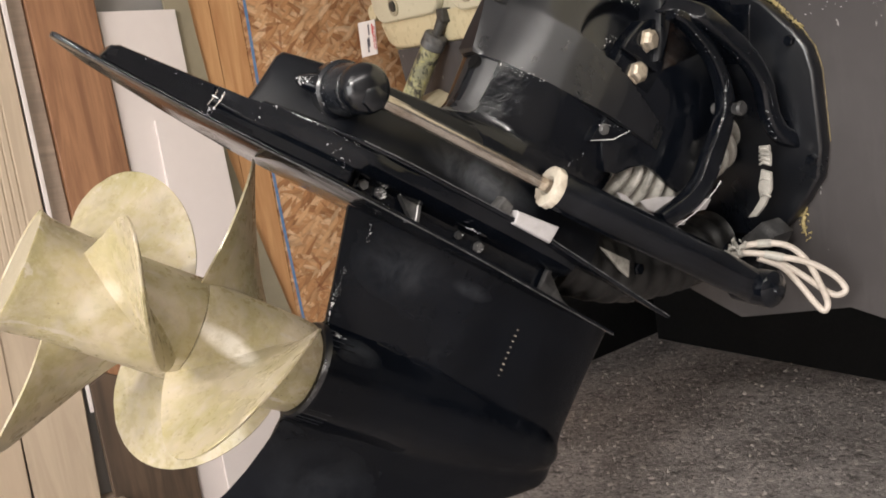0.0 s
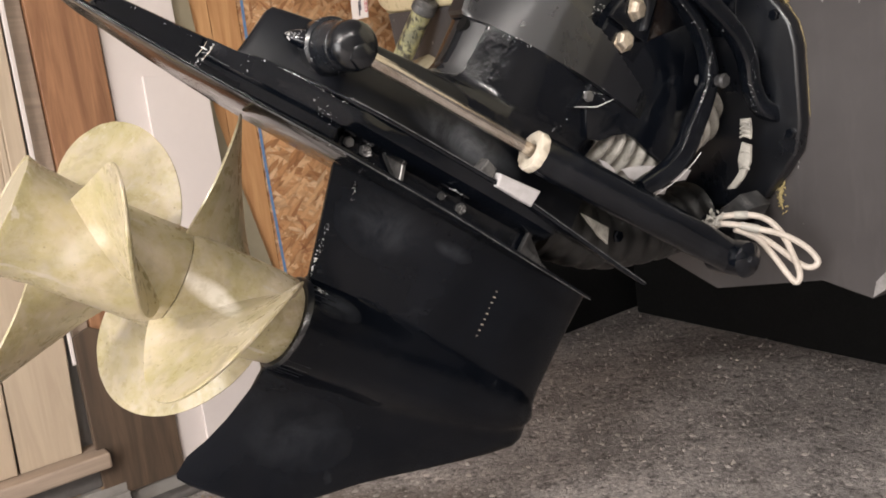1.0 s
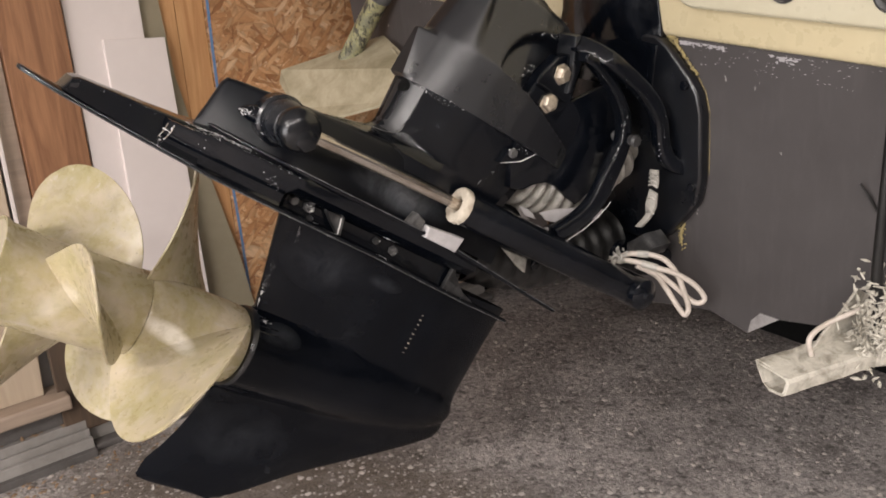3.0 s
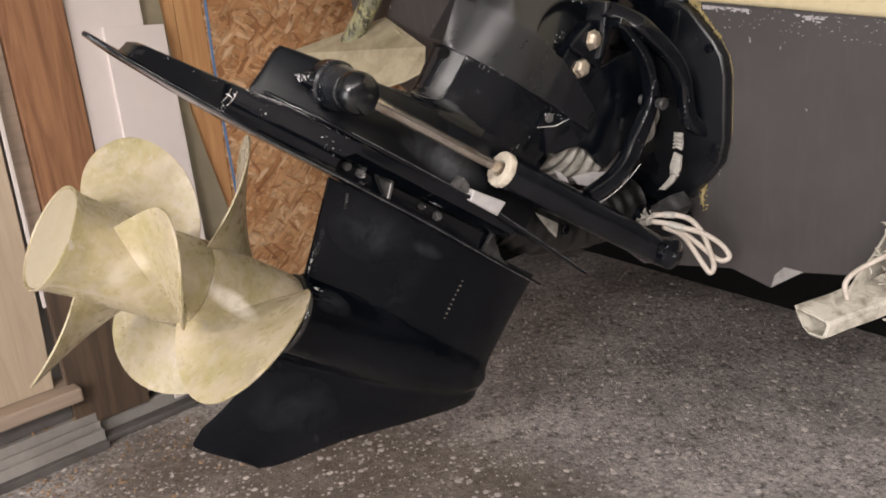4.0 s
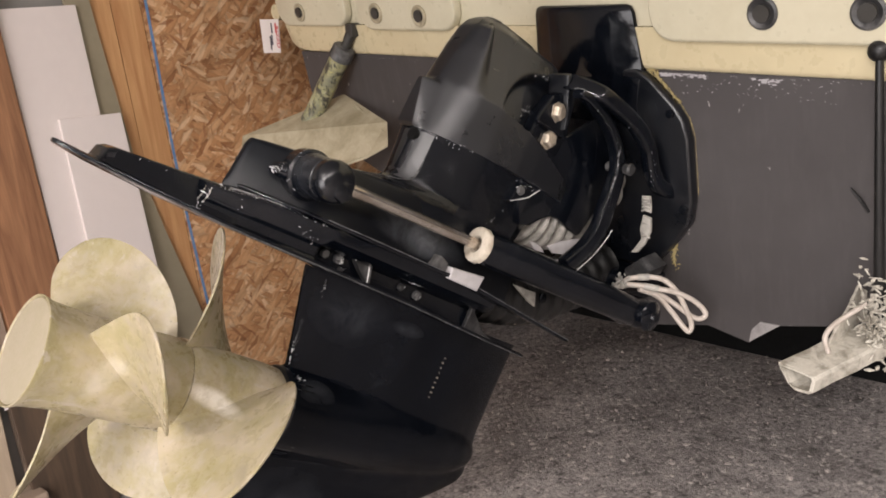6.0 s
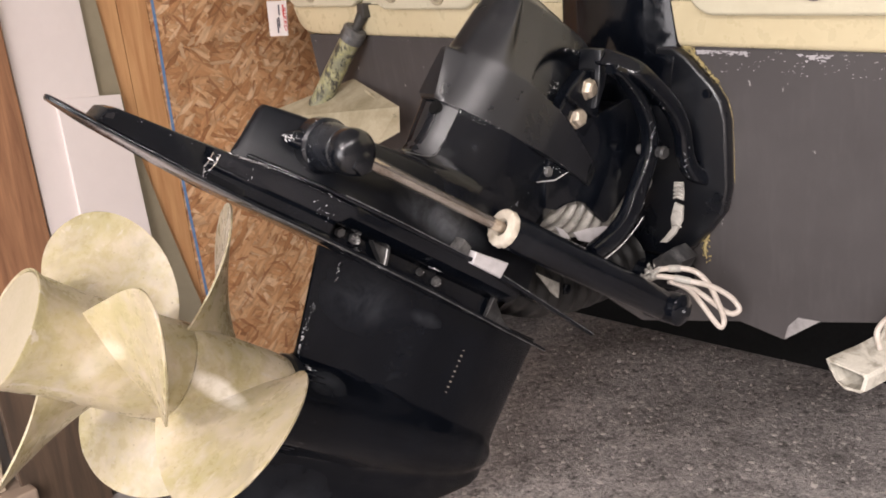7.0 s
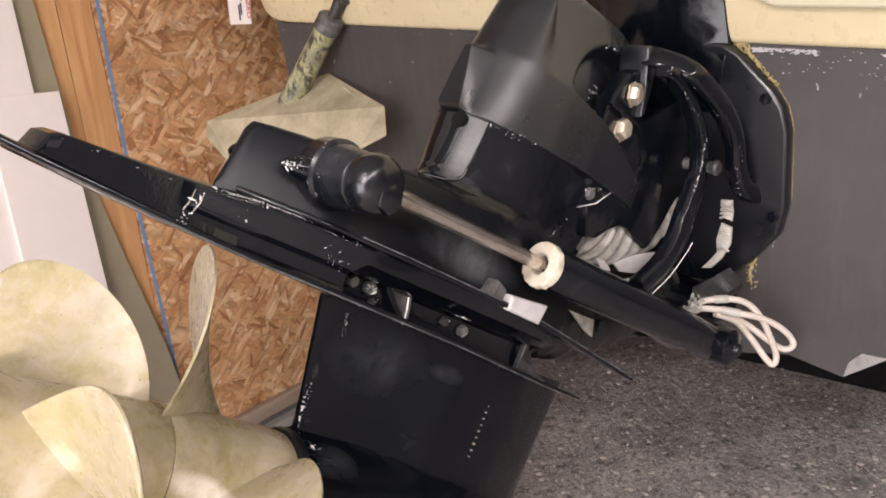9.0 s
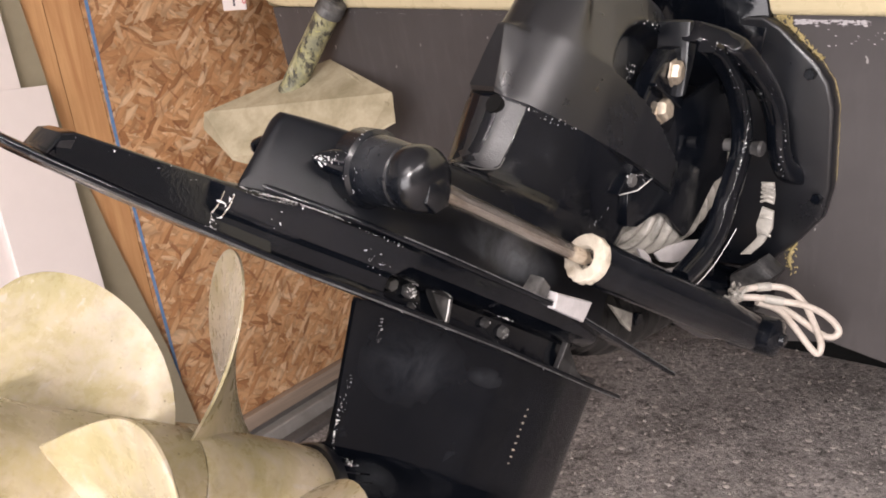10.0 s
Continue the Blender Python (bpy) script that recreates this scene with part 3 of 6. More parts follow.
def build_wall():
    ob = thing("osb_sheet", WALL, "orange-brown strand board sheet fixed to the wall", "board", kind="structure")
    bm = bmesh.new()
    box(bm, -0.438, 0.62, 0.0, 0.012, 0.13, 2.44, 0.001)
    part("sheet", bm, OSB, ob)
    # chalk line, a little uneven
    bm = bmesh.new()
    pts = [(-0.424 + 0.006 * math.sin(z * 5.0), 0.0, z) for z in [0.15 + 0.08 * i for i in range(25)]]
    for p, q in zip(pts, pts[1:]):
        w = 0.0046
        bm.faces.new([bm.verts.new(v) for v in ((p[0] - w, -0.002, p[2]), (p[0] + w, -0.002, p[2]), (q[0] + w, -0.002, q[2]), (q[0] - w, -0.002, q[2]))])
    part("chalk_line", bm, BLUE, ob, "blue chalk line")
    # Added panel: shade on the wall under the hull, put into black colour.
    dark = thing("dark_sheeting", WALL, "added black panel for the shaded wall beyond the strand board", "sheeting", kind="structure")
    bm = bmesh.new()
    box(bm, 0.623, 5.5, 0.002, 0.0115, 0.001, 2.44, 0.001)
    part("sheet", bm, SHADE_BLACK, dark)
    # narrow strip of board beside the sheet
    ob = thing("timber_strip", WALL, "pale brown board strip upright beside the strand board", "timber")
    for a0, a1, n in ((-0.64, -0.532, -0.006), (-0.53, -0.44, -0.003)):
        bm = bmesh.new()
        box(bm, a0, a1, n, 0.012, 0.13, 2.44, 0.0015)
        part("plank", bm, STRIP, ob)
    # bottom plate and sill
    ob = thing("bottom_plate", WALL, "greyed timber plate under the wall board", "timber", kind="structure")
    bm = bmesh.new()
    box(bm, -0.93, 0.618, -0.022, 0.012, 0.082, 0.128, 0.003)
    part("plate", bm, PLANK, ob)
    ob = thing("sill", WALL, "grey concrete sill with a dark groove along the wall's foot", "sill", kind="structure")
    bm = bmesh.new()
    box(bm, -1.02, 0.62, -0.05, 0.011, 0.0, 0.062, 0.006)
    part("sill_step", bm, CONCRETE, ob)
    bm = bmesh.new()
    box(bm, -1.02, 0.62, -0.012, 0.011, 0.062, 0.081)
    part("joint", bm, DARK_SILL, ob)
    bm = bmesh.new()
    box(bm, -1.02, 0.62, -0.1, -0.052, 0.0, 0.022, 0.006)
    part("sill_foot", bm, DARK_SILL, ob)
    # stepped metal threshold beyond the post
    ob = thing("threshold_rail", WALL, "dull grey stepped metal threshold rail on the floor", "rail", kind="structure")
    for n0, n1, z1, m in ((0.0, 0.066, 0.098, CONCRETE), (0.067, 0.072, 0.07, DARK_SILL), (0.073, 0.084, 0.074, CONCRETE), (0.085, 0.09, 0.05, DARK_SILL), (0.091, 0.106, 0.054, CONCRETE), (0.107, 0.128, 0.024, DARK_SILL)):
        bm = bmesh.new()
        box(bm, -3.6, -1.024, -n1, -n0, 0.0, z1, 0.002)
        part("rail_step", bm, m, ob)


def leaning(name, outline, n_top, n_low, thick, material, label, category, bev=0.001):
    """A board against the wall: outline (a, z); it leans from n_low at its foot to n_top at its head."""
    zs = [z for _, z in outline]
    z0, z1 = min(zs), max(zs)
    ob = thing(name, WALL, label, category)
    bm = bmesh.new()

    def to(a, z, c):
        return wall_at(a, n_low + (n_top - n_low) * (z - z0) / (z1 - z0) + c, z)
    extrude(bm, outline, 0.0, thick, to, bev)
    part("board", bm, material, ob)
    return ob


def build_boards():
    leaning("white_panel", [(-0.86, 0.09), (-0.655, 0.09), (-0.645, 1.47), (-0.855, 1.47)], 0.02, 0.045, 0.012, WHITE, "tall white painted panel leaning on the wall", "panel")
    leaning("white_panel", [(-0.785, 0.04), (-0.585, 0.04), (-0.592, 1.165), (-0.768, 1.172)], 0.035, 0.062, 0.012, WHITE, "short white panel leaning on a taller one", "panel")
    leaning("grey_board", [(-0.67, 0.13), (-0.395, 0.13), (-0.44, 0.44), (-0.52, 0.8), (-0.567, 1.05), (-0.592, 1.4), (-0.61, 1.75), (-0.67, 1.75)], 0.008, 0.01, 0.01, GREYBOARD,
            "grey-green board standing behind white panels", "board")
    leaning("wooden_post", [(-1.03, 0.062), (-0.865, 0.062), (-0.86, 2.5), (-1.03, 2.5)], 0.002, 0.002, 0.05, PINE, "brown knotty pine post on the wall", "post", 0.003)
    leaning("wooden_post", [(-1.075, 0.062), (-1.033, 0.062), (-1.033, 2.5), (-1.075, 2.5)], 0.002, 0.002, 0.035, PLANK, "narrow greyed batten beside the pine post", "batten", 0.002)
    leaning("white_trim", [(-1.0935, 0.45), (-1.0855, 0.45), (-1.072, 1.7), (-1.083, 1.7)], 0.054, 0.054, 0.01, WHITE, "thin white edge strip beside a grooved board", "trim")
    # Added board: shade and dirt on the post's foot, put into dark colour.
    leaning("kick_board", [(-1.083, 0.064), (-0.862, 0.064), (-0.862, 0.5), (-0.9, 0.53), (-0.97, 0.505), (-1.04, 0.54), (-1.083, 0.52)], 0.053, 0.054, 0.012, SHADED_WOOD, "added dark board for the shaded, dirty foot of the post", "board", 0.002)
    # two boards standing on the plank, the narrower one grooved in its upper part
    ob = thing("grooved_board", WALL, "cream decking board with upright grooves", "board")
    bm = bmesh.new()
    rows = []
    for z, deep, right in ((0.209, 0.0, -1.113), (0.5, 0.0, -1.1), (0.8, 0.0, -1.0955), (1.0, 0.0022, -1.093), (1.7, 0.0022, -1.083)):
        prof = [(-1.265 + (z - 0.209) * 0.02, 0.05)]
        for k in range(6):
            x = right - 0.135 + k * 0.0175
            prof += [(x, 0.05), (x + 0.002, 0.05 - deep), (x + 0.0045, 0.05 - deep), (x + 0.0065, 0.05)]
        prof += [(right - 0.003, 0.05), (right, 0.047), (right, 0.022), (-1.265 + (z - 0.209) * 0.02, 0.022)]
        rows.append([bm.verts.new(wall_at(p, q, z)) for p, q in prof])
    for lo, hi in zip(rows, rows[1:]):
        for i in range(len(lo)):
            bm.faces.new((lo[i], lo[(i + 1) % len(lo)], hi[(i + 1) % len(lo)], hi[i]))
    bm.faces.new(rows[0]), bm.faces.new(rows[-1][::-1])
    part("board", bm, CREAM_WOOD, ob)
    leaning("beige_board", [(-1.6, 0.209), (-1.272, 0.209), (-1.25, 0.8), (-1.232, 1.7), (-1.6, 1.7)], 0.022, 0.022, 0.032, BEIGE, "wide plain beige board standing on a plank", "board", 0.003)
    ob = thing("floor_plank", WALL, "worn grey plank with a bright sawn end", "plank")
    bm = bmesh.new()
    box(bm, -2.2, -1.06, -0.112, 0.008, 0.165, 0.208, 0.006)
    part("plank", bm, PLANK, ob)
    # Added block; its dark colour stands for shade and dirt in the gap.
    bm = bmesh.new()
    box(bm, -2.2, -1.08, -0.05, 0.008, 0.0985, 0.164, 0.004)
    part("bearer", bm, DARK_SILL, ob, "added dark bearer for the shaded, dirty gap under the plank")


# ---------------------------------------------------------------- boat
RAKE = 0.155


def transom_f(u):
    return 0.535 - RAKE * u


def bottom_u(s):
    return -0.256 + 0.3 * abs(s)


def build_boat():
    boat = thing("boat", HULL, "cream motorboat stern with dark grey antifouling below the waterline", "boat")
    # antifouled transom, with the strakes cut into its lower edge
    low = [(-1.07, bottom_u(1.07)), (-0.36, bottom_u(0.36)), (-0.325, -0.197), (-0.235, bottom_u(0.235)), (0.0, bottom_u(0.0))]
    half = [(-1.12, 0.34)] + [(-1.12, 0.2), (-1.09, 0.09)] + low[:]
    outline = half + [(-s, u) for s, u in half[-2::-1]]
    bm = bmesh.new()
    extrude(bm, outline, 0.0, 0.03, lambda s, u, c: fsu(transom_f(u) + c, s, u))
    part("transom", bm, FOUL, boat, "dark grey antifouled transom")
    # bottom and sides running forward
    sect = half + [(-s, u) for s, u in half[-2::-1]]
    bm = bmesh.new()
    rings = []
    for k in range(9):
        f = 0.03 + k * 0.3
        rings.append([bm.verts.new(fsu(transom_f(u) + f, s, u + 0.012 * k)) for s, u in sect])
    for a, b in zip(rings, rings[1:]):
        for i in range(len(sect) - 1):
            bm.faces.new((a[i], a[i + 1], b[i + 1], b[i]))
    part("bottom", bm, FOUL, boat, "dark grey hull bottom")
    # bare patch on the cut end of the strake
    for sg in (1, -1):
        bm = bmesh.new()
        extrude(bm, [(0.327 * sg, -0.194), (0.392 * sg, -0.137), (0.352 * sg, -0.141), (0.333 * sg, -0.165)], -0.003, 0.0, lambda s, u, c: fsu(transom_f(u) + c, s, u))
        part("bare_patch", bm, PRIMER, boat, "bare pale patch on the strake")
    # cream lower band of the topsides, rounded under its edge
    bm = bmesh.new()
    prof = [(0.03, 0.338), (-0.003, 0.338), (-0.007, 0.341), (-0.009, 0.347), (-0.01, 0.40), (-0.011, 0.415), (0.03, 0.415)]
    rows = []
    curl = [(1.06, 0.0), (1.1, 0.003), (1.13, 0.01), (1.15, 0.022), (1.16, 0.036), (1.165, 0.06)]
    for s in (-1.165, -1.16, -1.15, -1.13, -1.1, -1.06, -0.6, 0.0, 0.6, 1.06, 1.1, 1.13, 1.15, 1.16, 1.165):
        lift = 0.012 * (abs(s) > 1.162)
        rise = lerp_table(curl, abs(s))
        rows.append([bm.verts.new(fsu(transom_f(u) + c + lift, s, u + rise * (0.415 - u) / 0.077 - 0.004 * s)) for c, u in prof])
    for a, b in zip(rows, rows[1:]):
        for i in range(len(prof)):
            bm.faces.new((a[i], a[(i + 1) % len(prof)], b[(i + 1) % len(prof)], b[i]))
    bm.faces.new(rows[0]), bm.faces.new(rows[-1][::-1])
    part("lower_band", bm, GEL, boat, "cream moulded band over the waterline", 40)
    # recessed upper panel with rounded pockets
    bm = bmesh.new()
    extrude(bm, [(-1.165, 0.416), (1.165, 0.416), (1.2, 1.0), (-1.2, 1.0)], 0.0, 0.03, lambda s, u, c: fsu(transom_f(u) + c, s, u - 0.004 * s))
    part("upper_transom", bm, GEL_PALE, boat, "pale moulded upper transom")
    for s0, s1, u0 in ((-1.16, -0.8, 0.412), (-0.74, -0.36, 0.404), (0.165, 0.98, 0.3915)):
        bm = bmesh.new()
        pts = []
        r = 0.05
        for cx, cy, a0 in ((s1 - r, u0 + r, -90), (s1 - r, u0 + 0.26, 0), (s0 + r, u0 + 0.26, 90), (s0 + r, u0 + r, 180)):
            for k in range(7):
                a = radians(a0 + 15 * k)
                pts.append((cx + r * math.cos(a), cy + r * math.sin(a)))
        extrude(bm, pts, -0.026, 0.0, lambda s, u, c: fsu(transom_f(u) + c, s, u - 0.004 * s), 0.006, 3)
        part("moulded_pad", bm, GEL_PALE, boat, "raised pale moulded pad", 50)
    for s, u in ((-1.03, 0.455), (-0.66, 0.449), (-0.487, 0.441), (0.385, 0.438), (0.548, 0.438)):
        f = transom_f(u) - 0.027
        ring = new("drain_fitting", None)
        ring.parent = boat
        bm = bmesh.new()
        lathe(bm, fsu(f + 0.004, s, u), (-1, 0, -0.15), [(0, 0.026), (0.006, 0.026), (0.008, 0.022), (0.004, 0.015)], 24)
        ob = part("collar", bm, BLACK_GREY if s > 0 else TAB, ring)
        bm = bmesh.new()
        lathe(bm, fsu(f + 0.0, s, u), (-1, 0, -0.15), [(0, 0.014), (0.006, 0.014)], 20)
        part("hole", bm, HOLE, ring)
    # side of the boat above the waterline
    for sg in (1, -1):
        bm = bmesh.new()
        rows = []
        for k in range(9):
            f = 0.02 + k * 0.3
            rows.append([bm.verts.new(fsu(transom_f(u) + f, sg * (w + 0.01 * k), u)) for w, u in ((1.125, 0.335), (1.165, 0.345), (1.17, 0.45), (1.2, 1.0))])
        for a, b in zip(rows, rows[1:]):
            for i in range(3):
                bm.faces.new((a[i], a[i + 1], b[i + 1], b[i]))
        part("topside", bm, GEL, boat, "cream topside", 40)
    # rub rail that stands out past the corner
    bm = bmesh.new()
    tube(bm, [fsu(0.46 + k * 0.25, -1.21 - 0.01 * k, 0.455 + 0.004 * k) for k in range(10)], 0.024, 10)
    part("rub_rail", bm, GEL, boat, "cream rub rail", 60)
    # thin wire end standing off the transom
    bm = bmesh.new()
    tube(bm, [fsu(transom_f(0.122) - 0.002, 0.546, 0.122), fsu(transom_f(0.14) - 0.006, 0.536, 0.141), fsu(transom_f(0.16) - 0.01, 0.521, 0.161)], [0.0025, 0.003, 0.0016], 6)
    part("wire_end", bm, RUBBER, boat, "short black wire end")
    # worn edge of the antifouling: flakes of pale primer along the waterline
    rnd = random.Random(4)
    bm = bmesh.new()
    for i in range(330):
        if i < 150:
            s, u, r = 0.165 + 0.1 * rnd.random() ** 1.3, 0.331 - abs(rnd.gauss(0, 0.003)), rnd.uniform(0.0004, 0.0016)
        elif i < 185:
            s, u, r = 0.372 + rnd.gauss(0, 0.012), 0.329 - abs(rnd.gauss(0, 0.004)), rnd.uniform(0.0006, 0.0026)
        elif i < 250:
            s, u, r = 0.2 + 0.3 * rnd.random(), 0.325 - 0.03 * rnd.random(), rnd.uniform(0.0003, 0.0009)
        elif i < 290:
            s, u, r = rnd.uniform(0.28, 0.8), 0.332 - abs(rnd.gauss(0, 0.002)), rnd.uniform(0.0003, 0.0008)
        else:
            s, u, r = rnd.uniform(-1.1, -0.3), 0.332 - abs(rnd.gauss(0, 0.002)), rnd.uniform(0.0003, 0.0006)
        n = rnd.randint(5, 7)
        bm.faces.new([bm.verts.new(fsu(transom_f(u) - 0.0015, s + r * 2.4 * rnd.uniform(0.5, 1.3) * math.cos(a), u + r * rnd.uniform(0.5, 1.3) * math.sin(a))) for a in [2 * math.pi * k / n for k in range(n)]])
    tagged(part("flaked_primer", bm, FLAKE, boat, "pale flaked primer along the waterline"), kind="stuff")


def build_cradle():
    """Added cradle shaped to the hull's bottom; its black stands in for the shadow under the boat."""
    h = radians(29.0)
    m = Matrix.Translation((ORIGIN[0], ORIGIN[1], 0.0)) @ Matrix.Rotation(h, 4, "Z")
    cradle = thing("boat_cradle", m, "added black cradle under the hull, standing in for its shadow", "cradle")
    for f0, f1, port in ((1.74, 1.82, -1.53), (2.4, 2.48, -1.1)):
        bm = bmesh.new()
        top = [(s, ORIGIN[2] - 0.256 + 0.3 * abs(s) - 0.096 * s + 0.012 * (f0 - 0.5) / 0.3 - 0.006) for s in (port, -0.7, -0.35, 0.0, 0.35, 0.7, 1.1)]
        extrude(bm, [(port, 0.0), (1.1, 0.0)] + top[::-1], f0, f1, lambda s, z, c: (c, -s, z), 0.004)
        part("bulkhead", bm, SHADE_BLACK, cradle)


def build_tabs():
    # port tab: wide pale plate angled up, with a fouled hydraulic cylinder
    tab = thing("trim_tab", HULL, "pale yellowed trim tab plate with a fouled cylinder", "trim tab", group="trim tabs")
    bm = bmesh.new()
    pts = [(-0.93, 0.495, 0.222), (-0.66, 0.445, 0.172), (-0.617, 0.41, 0.124), (-0.68, 0.385, 0.09), (-0.86, 0.26, 0.02), (-1.0, 0.24, 0.03), (-1.13, 0.25, 0.087), (-1.125, 0.255, 0.121)]
    top = [bm.verts.new(fsu(f, s, u)) for s, f, u in pts]
    low = [bm.verts.new(fsu(f, s, u - 0.006)) for s, f, u in pts]
    bm.faces.new(top), bm.faces.new(low[::-1])
    for i in range(len(pts)):
        j = (i + 1) % len(pts)
        bm.faces.new((top[i], low[i], low[j], top[j]))
    part("plate", bm, TAB, tab)
    bm = bmesh.new()
    tube(bm, [fsu(0.43, -0.655, 0.148), fsu(0.465, -0.83, 0.2)], 0.004, 8)
    part("rib", bm, TAB, tab)
    # starboard tab: narrow chalky tray with its bracket
    tab = thing("trim_tab", HULL, "narrow chalky white trim tab with a stained bracket", "trim tab", group="trim tabs")
    bm = bmesh.new()
    shell = [(0.509, -0.09), (0.54, -0.0925), (0.566, -0.0955), (0.5705, -0.1), (0.569, -0.121), (0.564, -0.1255), (0.54, -0.1265), (0.527, -0.121), (0.513, -0.1)]
    mid = (0.541, -0.108)
    rnd = random.Random(6)
    sleeve = []
    for k in (1.0, 0.82):
        rows = []
        for f in (0.325, 0.332, 0.36, 0.39, 0.42, 0.48, 0.55):
            shift, rise = (0.03 if f > 0.5 else 0.0) + (f - 0.325) * 0.25, (f - 0.325) * 0.12
            end = rnd.uniform(-0.003, 0.003) if f < 0.33 else 0.0
            rows.append([bm.verts.new(fsu(f + rnd.uniform(-0.002, 0.002) + end, mid[0] + (s - mid[0]) * k + shift + rnd.gauss(0, 0.0005), mid[1] + (u - mid[1]) * k + rise + rnd.gauss(0, 0.0006))) for s, u in shell])
        for p, q in zip(rows, rows[1:]):
            for i in range(len(shell)):
                bm.faces.new((p[i], p[(i + 1) % len(shell)], q[(i + 1) % len(shell)], q[i]))
        sleeve.append(rows)
    for j in (0, -1):
        for i in range(len(shell)):
            n = (i + 1) % len(shell)
            bm.faces.new((sleeve[0][j][i], sleeve[0][j][n], sleeve[1][j][n], sleeve[1][j][i]))
    part("tray", bm, TAB_WHITE, tab)
    bm = bmesh.new()
    extrude(bm, [(0.40, -0.084), (0.54, -0.07), (0.535, -0.02), (0.5, 0.0), (0.47, -0.03), (0.43, -0.055)], 0.545, 0.55, lambda f, u, c: fsu(f, c, u), 0.002)
    part("bracket", bm, TAB_WHITE, tab)
    bm = bmesh.new()
    tube(bm, smooth_line([fsu(0.395, 0.556, -0.082), fsu(0.392, 0.55, -0.055), fsu(0.415, 0.556, -0.036), fsu(0.46, 0.58, -0.012)], 6), 0.0042, 10)
    part("hose", bm, HOSE, tab, "short pale hose", 60)
    bm = bmesh.new()
    tube(bm, [fsu(0.49, 0.595, -0.06), fsu(0.46, 0.592, 0.06), fsu(0.45, 0.566, 0.37)], [0.012, 0.008, 0.006], 12)
    bmesh.ops.create_uvsphere(bm, u_segments=14, v_segments=10, radius=0.017, matrix=Matrix.Translation(fsu(0.455, 0.563, 0.383)))
    part("actuator_rod", bm, RUBBER, tab, "thin dark actuator rod", 60)
    rnd = random.Random(8)
    bm = bmesh.new()
    for i in range(420):
        c = Vector(fsu(0.475 + rnd.gauss(0, 0.016), 0.6 + rnd.gauss(0, 0.018), -0.03 + rnd.gauss(0, 0.034)))
        d = Vector((rnd.gauss(0, 1), rnd.gauss(0, 1), rnd.gauss(0, 1))).normalized() * rnd.uniform(0.003, 0.011)
        tube(bm, [c - d, c, c + d], [0.0009, rnd.uniform(0.0012, 0.0036), 0.0008], 5)
    tagged(part("fouling", bm, TAB_WHITE, tab, "dried shell growth on the actuator"), kind="stuff")
    # port cylinder
    cyl = thing("trim_cylinder", HULL, "yellow-green fouled hydraulic trim cylinder on the transom", "cylinder")
    a, b = Vector(fsu(0.46, -0.80, 0.405)), Vector(fsu(0.385, -0.985, 0.125))
    d = (b - a).normalized()
    L = (b - a).length
    bm = bmesh.new()
    lathe(bm, a + d * 0.06, d, [(0, 0.026), (0.004, 0.03), (0.028, 0.0305), (0.032, 0.0275), (L * 0.67, 0.0275), (L * 0.67 + 0.01, 0.029), (L * 0.67 + 0.024, 0.025), (L * 0.67 + 0.026, 0.014)], 28)
    part("barrel", bm, STRUT, cyl, "", 40)
    bm = bmesh.new()
    lathe(bm, a + d * 0.052, d, [(0, 0.018), (0.002, 0.028), (0.006, 0.0318), (0.018, 0.0322), (0.02, 0.0312), (0.023, 0.0322), (0.038, 0.0322), (0.041, 0.0285)], 28)
    part("collar", bm, BLACK_GREY, cyl, "worn grey metal collar", 30)
    bm = bmesh.new()
    lathe(bm, a + d * (0.06 + L * 0.58), d, [(0, 0.011), (L * 0.42 - 0.085, 0.011), (L * 0.42 - 0.075, 0.015), (L * 0.42 - 0.05, 0.015)], 16)
    part("rod", bm, BLACK_GREY, cyl, "dark rod", 40)
    bm = bmesh.new()
    lathe(bm, a - d * 0.005, d, [(0, 0.012), (0.02, 0.016), (0.05, 0.013), (0.08, 0.016)], 16)
    box(bm, -0.016, 0.03, -0.016, 0.016, -0.018, 0.018, 0.004, Matrix.Translation(a))
    part("top_clevis", bm, HOLE, cyl, "dark clevis", 40)


# ---------------------------------------------------------------- stern drive
AXIS_U = -0.259
LEAD = [(-0.525, -0.112), (-0.519, -0.085), (-0.5, -0.05), (-0.482, -0.021), (-0.453, 0.026), (-0.43, 0.07), (-0.397, 0.14), (-0.37, 0.195), (-0.344, 0.245), (-0.318, 0.287), (-0.3, 0.297), (-0.27, 0.292), (-0.22, 0.288), (-0.12, 0.292), (-0.03, 0.298)]
TRAIL = [(-0.525, -0.118), (-0.519, -0.175), (-0.513, -0.242), (-0.505, -0.25), (-0.477, -0.247), (-0.448, -0.231), (-0.413, -0.217), (-0.361, -0.203), (-0.33, -0.2), (-0.19, -0.195), (-0.12, -0.212), (-0.03, -0.234)]
THICK = [(-0.525, 0.005), (-0.45, 0.012), (-0.36, 0.02), (-0.3, 0.036), (-0.2, 0.042), (-0.1, 0.043), (-0.03, 0.05)]


TORPEDO = [(-0.204, 0.0685), (-0.12, 0.0695), (0.0, 0.067), (0.1, 0.06), (0.18, 0.05), (0.24, 0.038), (0.275, 0.025), (0.292, 0.012), (0.3, 0.001)]


